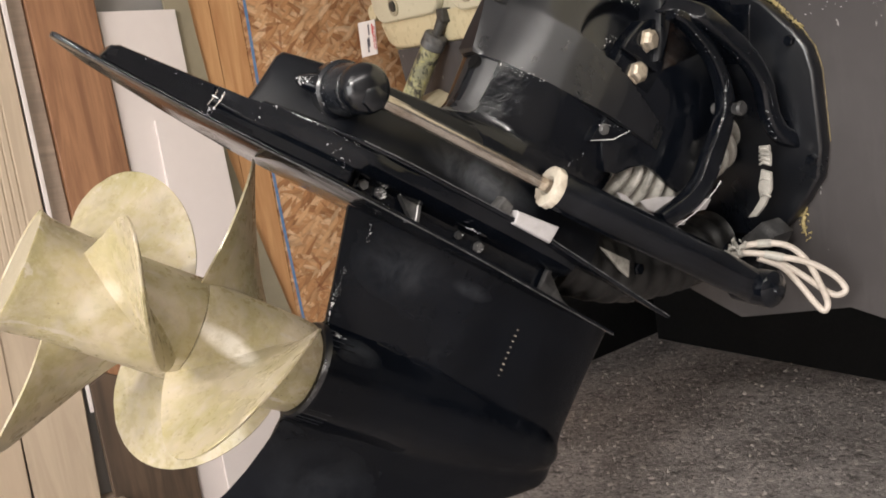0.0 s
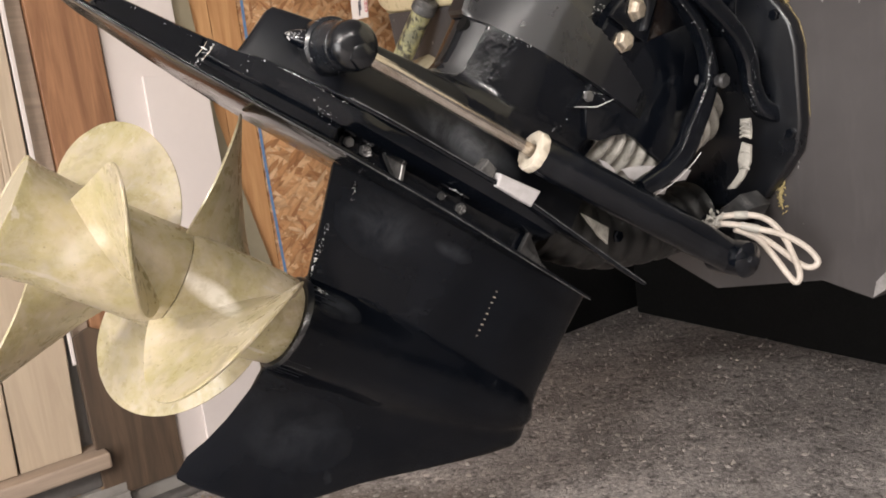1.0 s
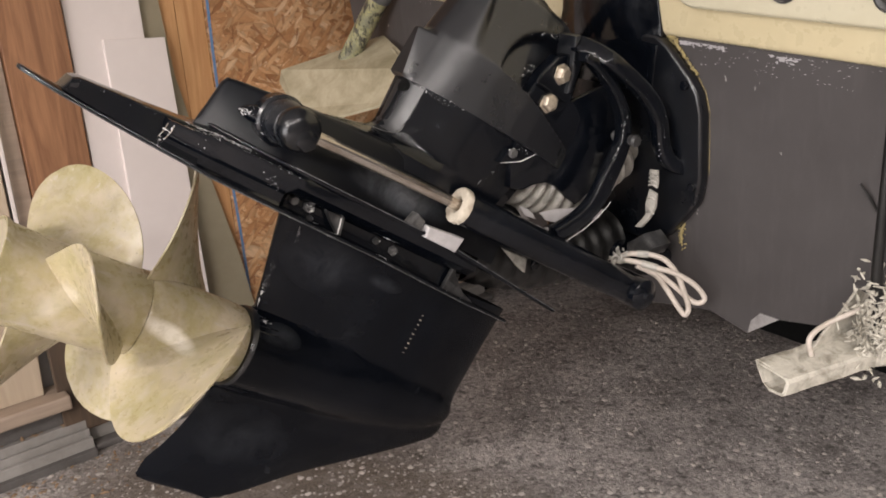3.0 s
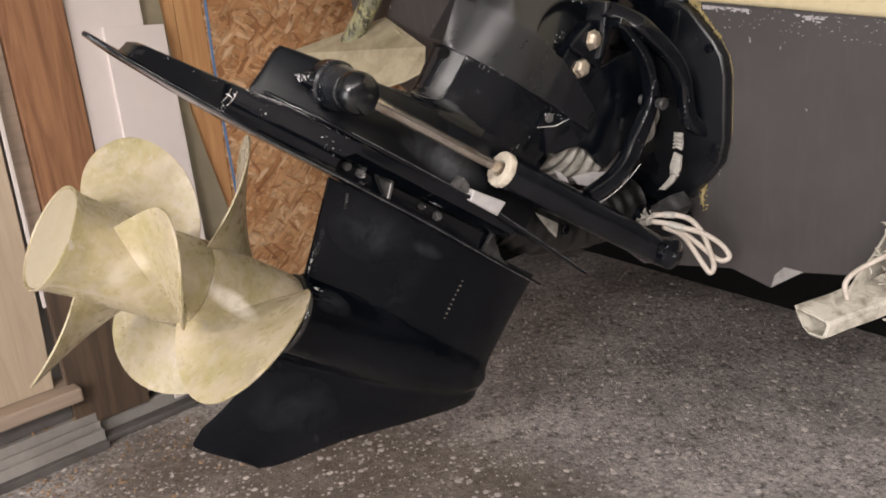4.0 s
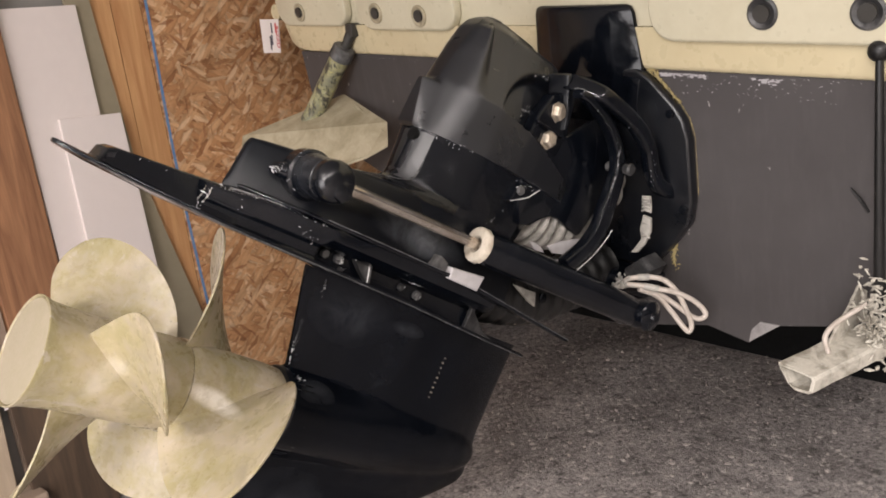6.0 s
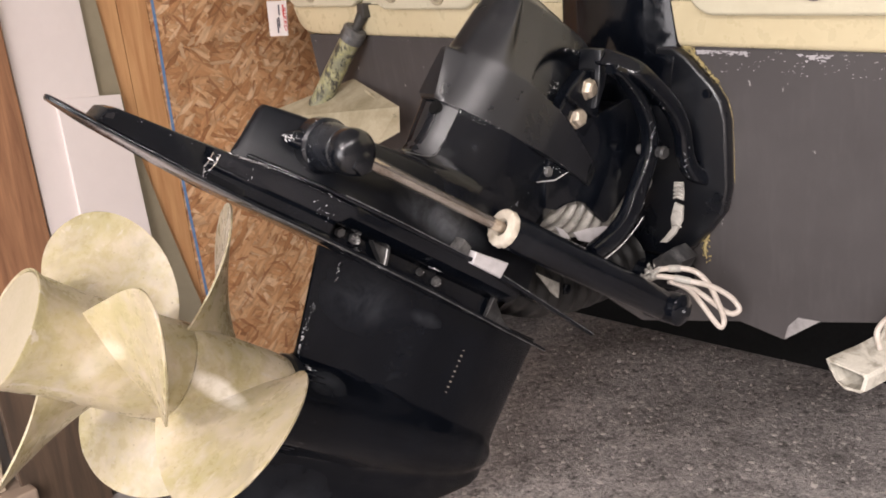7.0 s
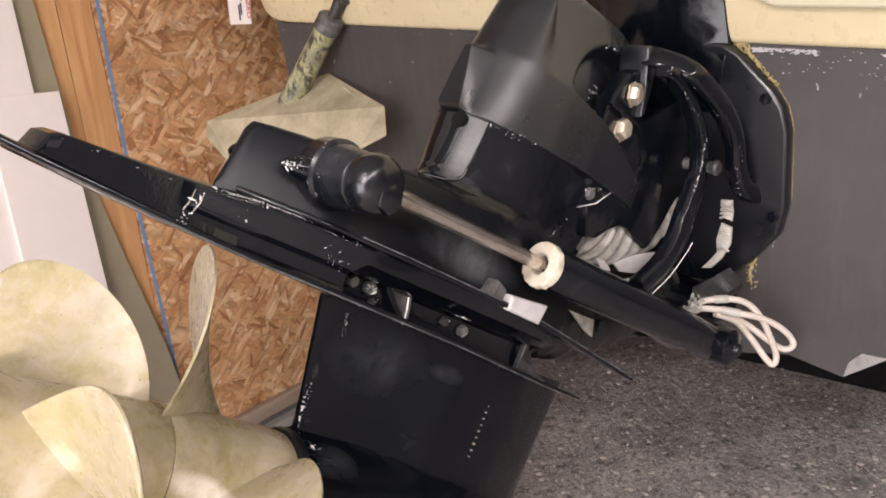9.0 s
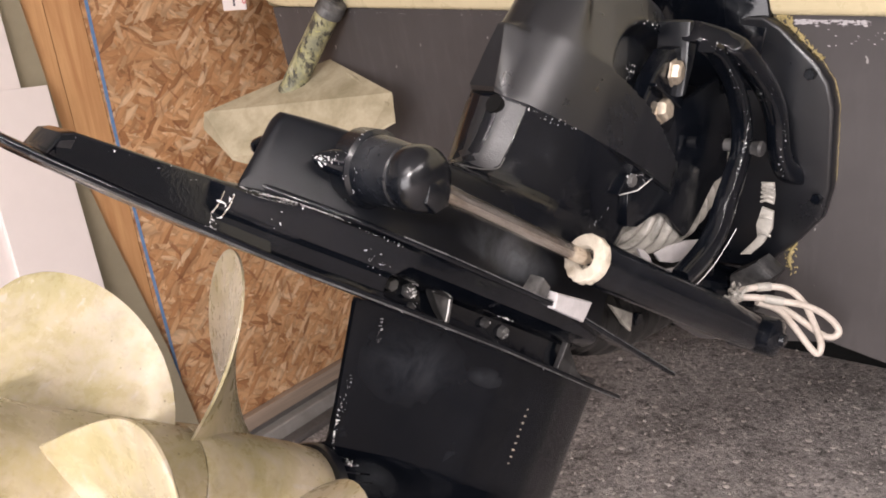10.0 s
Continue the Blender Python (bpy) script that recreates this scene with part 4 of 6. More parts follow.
def gear_case():
    """Strut, torpedo and skeg as one skin: half thickness by forward and up, mirrored."""
    bm = bmesh.new()
    nu, nf = 96, 44
    for sg in (1, -1):
        grid = []
        for i in range(nu + 1):
            u = -0.525 + 0.5 * i / nu
            f0, f1, h = lerp_table(TRAIL, u), lerp_table(LEAD, u), lerp_table(THICK, u)
            row = []
            for j in range(nf + 1):
                x = 0.5 - 0.5 * math.cos(math.pi * j / nf)
                f = f0 + (f1 - f0) * x
                prof = min(1.0, 1.8 * math.sqrt(max(0.0, 1 - x))) * min(1.0, (x / 0.45) ** 0.8 + 0.05)
                foil = h * max(prof, 0.06)
                rad = lerp_table(TORPEDO, f)
                d2 = rad * rad - (u - AXIS_U) ** 2
                tor = math.sqrt(d2) if d2 > 0 else -0.4 * (abs(u - AXIS_U) - rad)
                k = 0.024
                hh = max(k - abs(foil - tor), 0.0) / k
                s = max(foil, tor) + hh * hh * k * 0.25
                if j in (0, nf):
                    s = min(s, 0.004)
                row.append(bm.verts.new(fsu(f, sg * s, u)))
            grid.append(row)
        for a, b in zip(grid, grid[1:]):
            for j in range(nf):
                bm.faces.new((a[j], a[j + 1], b[j + 1], b[j]))
        for row in (grid[0], grid[-1]):
            mid = [bm.verts.new((v.co.x, 0, v.co.z)) for v in row]
            for j in range(nf):
                bm.faces.new((row[j], row[j + 1], mid[j + 1], mid[j]))
        for j in (0, nf):
            mid = [bm.verts.new((r[j].co.x, 0, r[j].co.z)) for r in grid]
            for i in range(nu):
                bm.faces.new((grid[i][j], grid[i + 1][j], mid[i + 1], mid[i]))
    bmesh.ops.remove_doubles(bm, verts=bm.verts[:], dist=0.0002)
    return bm


def blade(theta, hand, shape):
    """One propeller blade on a helix; theta from upright towards starboard, in degrees."""
    tip, chord, c0, c1, pitch, rake, rake2, skew, skew2, f_mid, fall, trim = shape
    root, thick = 0.052, 0.012
    bm = bmesh.new()
    nr, nv = 20, 16
    sides = []
    for side in (1, -1):
        grid = []
        for i in range(nr + 1):
            k = 1 - (1 - i / nr) ** 2
            r = root + (tip - root) * k
            wide = chord * (c0 + c1 * k) * math.sqrt(max(0.0, 1 - k ** fall)) + 0.001
            ph = math.atan2(pitch, 2 * math.pi * r)
            row = []
            for j in range(nv + 1):
                v = -1 + 2 * j / nv
                c = wide * (1 - trim * k * k) if v > 0 else wide
                half = (thick * (1 - 0.75 * k) * (1 - v * v) ** 0.6 + 0.0026) * 0.5 + 0.008 * math.exp(-max(0.0, r - 0.066) / 0.007) * (1 - v * v)
                if k > 0.98:
                    half *= 0.5
                a = radians(theta + skew * k + skew2 * k * k) + hand * (v * c * 0.5 * math.cos(ph)) / r
                f = f_mid + v * c * 0.5 * math.sin(ph) - rake * k - rake2 * k * k
                f += side * half * math.cos(ph)
                a += -side * hand * half * math.sin(ph) / r
                row.append(bm.verts.new(fsu(f, r * math.sin(a), AXIS_U + r * math.cos(a))))
            grid.append(row)
        for a, b in zip(grid, grid[1:]):
            for j in range(nv):
                bm.faces.new((a[j], a[j + 1], b[j + 1], b[j]))
        sides.append(grid)
    g, h = sides
    rim = [r[0] for r in g] + g[-1][1:] + [r[nv] for r in g[-2::-1]]
    rim2 = [r[0] for r in h] + h[-1][1:] + [r[nv] for r in h[-2::-1]]
    for i in range(len(rim) - 1):
        bm.faces.new((rim[i], rim[i + 1], rim2[i + 1], rim2[i]))
    return bm


REAR_BLADE = (0.2169, 0.1477, 1.0817, 0.3527, 0.6693, -0.0026, 0.0483, 4.83, -12.33, -0.4581, 3.8, 0.3)
FRONT_BLADE = (0.2452, 0.165, 1.1146, 0.8182, 0.6244, 0.022, 0.032, 3.676, 3.461, -0.3034, 2.1381, 0.0)


def build_propellers(drive):
    ax = (-1, 0, 0)
    # front wheel
    bm = bmesh.new()
    lathe(bm, fsu(-0.203, 0, AXIS_U), ax, [(0, 0.05), (0.0, 0.058), (0.006, 0.063), (0.03, 0.0655), (0.15, 0.069), (0.17, 0.0688), (0.1722, 0.0678), (0.1724, 0.03)], 48)
    hub = part("front_propeller", bm, PROP, drive, "stained ivory front propeller", 40)
    for th in (-24.9, 95.1, 215.1):
        part("blade", blade(th, -1, FRONT_BLADE), PROP, hub, "", 50)
    bm = bmesh.new()
    lathe(bm, fsu(-0.19, 0, AXIS_U), ax, [(0, 0.062), (0.006, 0.066), (0.011, 0.066), (0.013, 0.058)], 40)
    part("seal_ring", bm, BOLT, drive, "bright worn seal ring", 40)
    # rear wheel with a flared hub
    bm = bmesh.new()
    lathe(bm, fsu(-0.376, 0, AXIS_U), ax, [(0, 0.03), (0, 0.0672), (0.0015, 0.0683), (0.05, 0.0665), (0.15, 0.066), (0.195, 0.07), (0.206, 0.0742), (0.2075, 0.074), (0.208, 0.0728), (0.2065, 0.0715), (0.2, 0.07), (0.199, 0.03)], 48, True)
    hub = part("rear_propeller", bm, PROP, drive, "stained ivory rear propeller with a capped hub", 40)
    for th in (-41.2, 78.8, 198.8):
        part("blade", blade(th, 1, REAR_BLADE), PROP, hub, "", 50)
    bm = bmesh.new()
    lathe(bm, fsu(-0.576, 0, AXIS_U), ax, [(0, 0.0702), (0.0045, 0.0704), (0.0065, 0.069), (0.0075, 0.05), (0.008, 0.03), (0.0082, 0.012), (0.0082, 0.001)], 48)
    part("end_cap", bm, IVORY_PALE, hub, "pale worn ivory cap closing the hub", 40)



def build_ram(drive, sg):
    a, b, c = Vector(fsu(-0.333, 0.118 * sg, 0.096)), Vector(fsu(-0.012, 0.118 * sg, 0.110)), Vector(fsu(0.43, 0.182 * sg, 0.125))
    d1, d2 = (b - a).normalized(), (c - b).normalized()
    bm = bmesh.new()
    lathe(bm, b, d2, [(0.0, 0.024), (0.004, 0.0285), (0.02, 0.0295), (0.3, 0.0295), (0.39, 0.0275), (0.425, 0.029), (0.44, 0.024)], 32)
    cyl = part("ram_cylinder", bm, BLACK, drive, "glossy black ram cylinder", 40)
    bm = bmesh.new()
    lathe(bm, a, d1, [(0.03, 0.0105), (0.07, 0.0105), (0.072, 0.0098), ((b - a).length + 0.02, 0.0098)], 28)
    part("rod", bm, STEEL, cyl, "worn bare steel rod", 60)
    bm = bmesh.new()
    lathe(bm, b - d2 * 0.006, d2, [(0.006, 0.0095), (0.006, 0.0125), (0.0015, 0.014), (0.0, 0.0155), (0.0, 0.0292), (0.0018, 0.0308), (0.0125, 0.0312), (0.014, 0.0295), (0.014, 0.018)], 44)
    wear = random.Random(31)
    for v in bm.verts:
        r = (v.co - b).length
        if r > 0.026:
            v.co += (b - v.co) * (0.09 * wear.random() ** 4) + Vector([wear.gauss(0, 0.0002) for _ in range(3)])
    part("gland_nut", bm, IVORY_NUT, cyl, "chipped ivory gland nut", 40)
    # eye of the rod, capped on its outer end
    bm = bmesh.new()
    s0 = Vector(fsu(-0.333, (0.05 if sg > 0 else 0.03) * sg, 0.096))
    out = Vector((0, -sg, 0))
    reach, girth = (1.0, 1.0) if sg > 0 else (0.45, 0.45)
    lathe(bm, s0, out, [(x * reach, r * girth) for x, r in [(0, 0.038), (0.022, 0.0385), (0.025, 0.0345), (0.06, 0.0305), (0.0655, 0.0295), (0.067, 0.0275), (0.0685, 0.0285), (0.07, 0.03), (0.073, 0.0312), (0.084, 0.0314), (0.09, 0.0303), (0.0955, 0.0272), (0.0995, 0.0225), (0.102, 0.016), (0.1032, 0.008), (0.1034, 0.001)]], 48)
    eye = part("pivot_boss", bm, BLACK_BOSS, drive, "dusty black pivot boss", 40)
    bm = bmesh.new()
    lathe(bm, s0 + Vector((0.009, 0, -0.009)), out, [(x * reach, r * girth) for x, r in ((0.088, 0.0175), (0.1005, 0.0172), (0.1035, 0.0155), (0.105, 0.011), (0.1052, 0.002))], 6)
    part("plug", bm, BLACK_BOSS, eye, "", 30)
    bm = bmesh.new()
    lathe(bm, Vector(fsu(-0.39, 0.05 * sg, 0.083)), Vector((0.07, -0.024 * sg, 0.014)), [(0, 0.002), (0.006, 0.007), (0.016, 0.0115), (0.035, 0.0155), (0.055, 0.018), (0.075, 0.02)], 24)
    part("boss_fairing", bm, BLACK, drive, "", 40)
    # pivot pin at the forward end
    bm = bmesh.new()
    e = Vector(fsu(0.40, 0.145 * sg, 0.125))
    lathe(bm, e, out, [(0.0, 0.03), (0.066, 0.03), (0.07, 0.026), (0.074, 0.011), (0.08, 0.009)], 24)
    part("pivot_pin", bm, BLACK, drive, "black pivot pin with a bare end", 40)


def loft(bm, sections, closed=True):
    rows = [[bm.verts.new(p) for p in sec] for sec in sections]
    n = len(rows[0])
    for a, b in zip(rows, rows[1:]):
        for i in range(n if closed else n - 1):
            bm.faces.new((a[i], a[(i + 1) % n], b[(i + 1) % n], b[i]))
    if closed:
        bm.faces.new(rows[0][::-1])
        bm.faces.new(rows[-1])
    return rows


def ring_section(f0, f1, w, u, n=40, p=3.2, aft=None):
    """A rounded-box section in the plane of forward and starboard; u may be a function of f."""
    out = []
    for k in range(n):
        a = 2 * math.pi * k / n
        c, s = math.cos(a), math.sin(a)
        x = math.copysign(abs(c) ** (2 / p), c)
        y = math.copysign(abs(s) ** (2 / p), s)
        f = (f0 + f1) / 2 + (f1 - f0) / 2 * x
        wide = w if aft is None else w * (aft + (1 - aft) * min(1.0, max(0.0, (f - f0) / 0.12)))
        out.append(fsu(f, wide * y, u(f) if callable(u) else u))
    return out


COVER_AFT = [(0.252, -0.158, 0.0175), (0.256, -0.1625, 0.0195), (0.30, -0.165, 0.0125), (0.332, -0.167, 0.0055), (0.336, -0.165, 0.005), (0.340, -0.15, 0.008), (0.346, -0.143, 0.013), (0.38, -0.135, 0.018), (0.42, -0.126, 0.02), (0.46, -0.114, 0.02), (0.476, -0.104, 0.019), (0.484, -0.096, 0.017), (0.491, -0.085, 0.013), (0.497, -0.07, 0.008), (0.501, -0.05, 0.004)]
COVER_BODY = [(0.252, -0.152), (0.346, -0.143), (0.38, -0.135), (0.42, -0.126), (0.46, -0.114), (0.501, -0.05)]
COVER_SIDE = [(-0.083, 0.07), (-0.04, 0.0855), (0.023, 0.103), (0.06, 0.109), (0.14, 0.106), (0.19, 0.09), (0.25, 0.05)]
COVER_CREASE = [(-0.12, 0.342), (-0.044, 0.341), (0.023, 0.328), (0.08, 0.31), (0.15, 0.29), (0.25, 0.258)]
COVER_FRONT = [(0.25, 0.25), (0.3, 0.24), (0.4, 0.17), (0.45, 0.11), (0.476, 0.075), (0.501, 0.04)]


def ease(x):
    x = min(1.0, max(0.0, x))
    return x * x * (3 - 2 * x)


def cover_skin():
    """Upper gear cover: a skirt with a narrow aft lip, a flank band up to a crease, a leaning facet over it and an arched recess."""
    bm = bmesh.new()
    us = [0.252, 0.254, 0.256, 0.26] + [0.264 + 0.004 * i for i in range(17)] + [0.332, 0.334, 0.336, 0.338, 0.34, 0.3425] + [0.346 + 0.004 * i for i in range(33)] + [0.476, 0.48, 0.484, 0.4875, 0.491, 0.494, 0.497, 0.499, 0.501]
    for sg in (1, -1):
        rows = []
        for u in us:
            f0 = lerp_table([(a, b) for a, b, _ in COVER_AFT], u)
            a = lerp_table([(a, c) for a, _, c in COVER_AFT], u)
            top = 1.0 - ease((u - 0.472) / 0.031) * 0.96
            cf = max(-0.083, f0 + 0.02)
            cs = lerp_table(COVER_SIDE, cf)
            plan = [(f0, 0.0), (f0, a * 0.6), (f0, a)]
            f0, a = max(f0, lerp_table(COVER_BODY, u)), max(a, 0.019) if u < 0.476 else a
            bx, by = f0 + 0.25 * (cf - f0), a + 0.62 * (cs - a)
            for k in range(1, 15):
                t = k / 15
                plan.append(((1 - t) ** 2 * (f0 + 0.001) + 2 * t * (1 - t) * bx + t * t * cf, (1 - t) ** 2 * (a + 0.001) + 2 * t * (1 - t) * by + t * t * cs))
            f1 = lerp_table(COVER_FRONT, u)
            plan += [(cf + (f1 - cf) * k / 72, lerp_table(COVER_SIDE, cf + (f1 - cf) * k / 72)) for k in range(73)]
            row = []
            for k, (f, w) in enumerate(plan):
                crease = lerp_table(COVER_CREASE, f)
                if u > crease and k > 2:
                    w -= (0.09 + 0.27 * ease((f + 0.1) / 0.024)) * (u - crease) * ease((k - 2) / 8)
                    e = (min(0.0, f - 0.058) / 0.103) ** 2 + ((u - 0.33) / 0.118) ** 2
                    w -= 0.03 * ease((1 - math.sqrt(e)) * 0.1 / 0.022) * ease((u - crease) / 0.004)
                row.append(bm.verts.new(fsu(f, sg * max(w * top, 0.0), u)))
            row.append(bm.verts.new(fsu(f1 + 0.004, sg * w * 0.8 * top, u)))
            row.append(bm.verts.new(fsu(f1 + 0.006, 0.0, u)))
            rows.append(row)
        for p, q in zip(rows, rows[1:]):
            for j in range(len(p) - 1):
                bm.faces.new((p[j], p[j + 1], q[j + 1], q[j]))
        for row in (rows[0], rows[-1]):
            mid = [bm.verts.new((v.co.x, 0, v.co.z)) for v in row]
            for j in range(len(row) - 1):
                bm.faces.new((row[j], row[j + 1], mid[j + 1], mid[j]))
    bmesh.ops.remove_doubles(bm, verts=bm.verts[:], dist=0.0001)
    bmesh.ops.dissolve_degenerate(bm, dist=0.00005, edges=bm.edges[:])
    return bm


def build_drive():
    drive = thing("stern_drive", DRIVE, "glossy black painted stern drive tilted up on a boat", "stern drive")
    part("gear_case", gear_case(), BLACK_LEG, drive, "black lower gear case with a skeg", 35)
    bm = bmesh.new()
    lathe(bm, fsu(0, 0, AXIS_U), (1, 0, 0), [(-0.204, 0.03), (-0.204, 0.066), (-0.2, 0.0685), (-0.16, 0.069), (-0.1, 0.066)], 40)
    part("bearing_carrier", bm, BLACK_SATIN, drive, "", 40)
    # lower plate, lifting towards its thin tail
    def plate_u(f):
        return lerp_table([(-0.652, 0.0), (-0.6, -0.0065), (-0.5, -0.0135), (-0.4, -0.019), (-0.3, -0.021), (-0.1, -0.026), (0.1, -0.036), (0.24, -0.04)], f)

    bm = bmesh.new()
    rows = [(-0.652, 0.004), (-0.645, 0.016), (-0.6, 0.038), (-0.5, 0.068), (-0.4, 0.096), (-0.32, 0.11), (-0.2, 0.112), (0.0, 0.111), (0.12, 0.106)]
    right = [(p[0], p[1]) for p in smooth_line([(f, s, 0) for f, s in rows], 6)] + [(0.235, 0.088), (0.185, 0.08), (0.15, 0.072), (0.125, 0.062), (0.108, 0.048), (0.1, 0.03)]
    outline = right + [(f, -s) for f, s in right[::-1]]
    extrude(bm, outline, 0.0, 0.0065, lambda f, s, c: fsu(f, s, plate_u(f) + c), 0.002)
    part("ventilation_plate", bm, BLACK, drive, "glossy black ventilation plate", 40)
    # Thin pale line in place of the highlight on the plate's rim.
    for sg in (1, -1):
        bm = bmesh.new()
        rim = [(f, s) for f, s in right[:-5] if f > -0.62]
        tube(bm, [fsu(f, (s + 0.0002) * sg, plate_u(f) + 0.0012) for f, s in rim], 0.0009, 6)
        part("plate_rim", bm, RIM_GLINT, drive, "pale line for the highlight along the plate's rim")
    # raised spine on the plate's tail, with a shallow groove along its sides
    bm = bmesh.new()
    secs = []
    for f, w, wb, u1 in ((-0.598, 0.014, 0.032, 0.006), (-0.593, 0.016, 0.033, 0.02), (-0.584, 0.018, 0.036, 0.0245), (-0.5, 0.03, 0.062, 0.03), (-0.45, 0.034, 0.076, 0.034), (-0.42, 0.036, 0.084, 0.036)):
        u0 = plate_u(f) + 0.002
        r = [(wb, u0), (wb - 0.002, u0 + 0.006), (wb * 0.6 + w * 0.4, u0 * 0.3 + u1 * 0.7 - 0.004), (w + 0.0115, u1 - 0.006), (w + 0.01, u1 - 0.002), (w + 0.007, u1 - 0.0003), (w - 0.004, u1), (0.0, u1)]
        r = [(s, max(u, u0 + 0.0004 * k)) for k, (s, u) in enumerate(r)]
        secs.append([fsu(f, s, u) for s, u in r] + [fsu(f, -s, u) for s, u in r[-2::-1]])
    loft(bm, secs)
    part("tail_spine", bm, BLACK, drive, "", 30)
    # neck between the plates: a full upper side over a channel that holds the drain bolts
    bm = bmesh.new()
    secs = []
    for f, top, low, deep in ((-0.474, 0.068, 0.07, 0.0), (-0.468, 0.0705, 0.073, 0.0), (-0.44, 0.079, 0.08, 0.0), (-0.4, 0.09, 0.09, 0.0), (-0.33, 0.104, 0.102, 0.0), (-0.29, 0.107, 0.104, 0.05), (-0.278, 0.108, 0.104, 0.6), (-0.268, 0.108, 0.104, 1.0), (-0.2, 0.11, 0.106, 1.0),
                              (-0.1, 0.112, 0.106, 1.0), (0.0, 0.111, 0.104, 1.0), (0.06, 0.108, 0.098, 1.0), (0.1, 0.1, 0.09, 0.9), (0.112, 0.07, 0.06, 0.3)):
        lo = plate_u(f) + 0.004
        waist = low - 0.008 + (0.064 - low + 0.008) * deep
        lip = top - 0.004 + (top - 0.014 - (top - 0.004)) * deep
        ridge = lerp_table([(-0.44, 0.0), (-0.414, 0.002), (-0.36, 0.058), (-0.32, 0.084), (-0.27, 0.101), (-0.2, 0.111), (0.2, 0.12)], f)
        crown = lerp_table([(-0.474, 0.03), (-0.43, 0.032), (-0.4, 0.042)], f) - max(0.0, f) * 0.078
        r = [(min(top, ridge), crown), (top - 0.0005, min(crown - 0.002, 0.036 - max(0.0, f) * 0.05)), (top - 0.001, 0.022), (lip, 0.0125), (lip - 0.006 * deep, 0.0095), (waist + 0.003, 0.008), (waist, 0.004), (waist, -0.006 + lo * 0.2), (waist + 0.004, lo + 0.002), (max(low - 0.004, waist + 0.005), lo)]
        secs.append([fsu(f, s, u) for s, u in r] + [fsu(f, -s, u) for s, u in r[::-1]])
    loft(bm, secs)
    part("neck", bm, BLACK, drive, "", 32)
    for sg in (1, -1):
        for f, w in ((-0.4745, 0.0695), (-0.4665, 0.0725)):
            bm = bmesh.new()
            tube(bm, smooth_line([fsu(f - 0.004, (w - 0.001) * sg, 0.002), fsu(f - 0.001, (w + 0.0003) * sg, 0.013), fsu(f, (w - 0.0006) * sg, 0.024)], 4), [0.0001, 0.0003, 0.0002, 0.0005, 0.0002, 0.0005, 0.0002, 0.0004, 0.0001], 6)
            part("weld_bead", bm, BOLT, drive, "bare bright bead across the step")
    # upper splash plate
    bm = bmesh.new()
    rows = [(-0.414, 0.003), (-0.405, 0.014), (-0.385, 0.038), (-0.36, 0.06), (-0.32, 0.086), (-0.27, 0.103), (-0.2, 0.114), (0.0, 0.119), (0.12, 0.124)]
    right = [(p[0], p[1]) for p in smooth_line([(f, s, 0) for f, s in rows], 5)] + [(0.295, 0.128), (0.23, 0.112), (0.17, 0.098), (0.13, 0.08), (0.11, 0.05), (0.1, 0.03)]
    outline = right + [(f, -s) for f, s in right[::-1]]
    extrude(bm, outline, 0.0405, 0.0475, lambda f, s, c: fsu(f, s, c - 0.078 * max(0.0, f)), 0.0025)
    part("splash_plate", bm, BLACK, drive, "", 40)
    # The splash plate's rim highlight, likewise a thin pale line.
    for sg in (1, -1):
        bm = bmesh.new()
        rim = [(f, s) for f, s in right[:-5] if f > -0.3]
        tube(bm, [fsu(f, (s + 0.0002) * sg, 0.0466 - 0.078 * max(0.0, f)) for f, s in rim], 0.0008, 6)
        part("plate_rim", bm, RIM_GLINT, drive, "pale line for the highlight along the plate's rim")
    # tail housing: a flat-topped wedge over the splash plate with a straight sloping aft face
    bm = bmesh.new()
    secs = []
    for f, w0, w1, h in ((-0.42, 0.002, 0.0015, 0.034), (-0.415, 0.006, 0.003, 0.07), (-0.409, 0.011, 0.007, 0.108), (-0.404, 0.0155, 0.01, 0.1165), (-0.386, 0.031, 0.02, 0.12), (-0.36, 0.053, 0.035, 0.1235), (-0.33, 0.074, 0.05, 0.127), (-0.3, 0.089, 0.06, 0.131), (-0.22, 0.088, 0.066, 0.141), (-0.1, 0.08, 0.068, 0.152), (0.02, 0.068, 0.062, 0.153), (0.16, 0.062, 0.056, 0.15)):
        e = min(0.009, w1 * 0.6)
        r = [(w0, 0.031 if f < -0.35 else 0.045), (w0 - 0.3 * (w0 - w1), max(0.0325, 0.045 + (h - 0.045) * 0.25)), (w1, h - e * 0.9), (w1 - e * 0.33, h - e * 0.33), (w1 - e, h), (0.0, h)]
        secs.append([fsu(f, s, u) for s, u in r] + [fsu(f, -s, u) for s, u in r[-2::-1]])
    loft(bm, secs)
    part("tail_housing", bm, BLACK_DUSTY, drive, "", 38)

    def blunt(f0, f1, aft, w, u):
        """Section with a narrow flat aft face, a chamfer beside it and long sides that open out to full width."""
        r = [(f0, 0.0), (f0, aft * 0.9), (f0 + 0.0015, aft + 0.0015), (f0 + 0.019, aft + 0.023), (f0 + 0.022, aft + 0.027), (f0 + 0.06, aft + 0.046), (-0.05, w - 0.006), (-0.02, w), (f1 - 0.03, w), (f1 - 0.004, w - 0.012), (f1, w - 0.03), (f1, 0.0)]
        return [fsu(f, s, u) for f, s in r] + [fsu(f, -s, u) for f, s in r[-2:0:-1]]

    # middle housing with its narrow aft face, filleted down into the tail
    bm = bmesh.new()
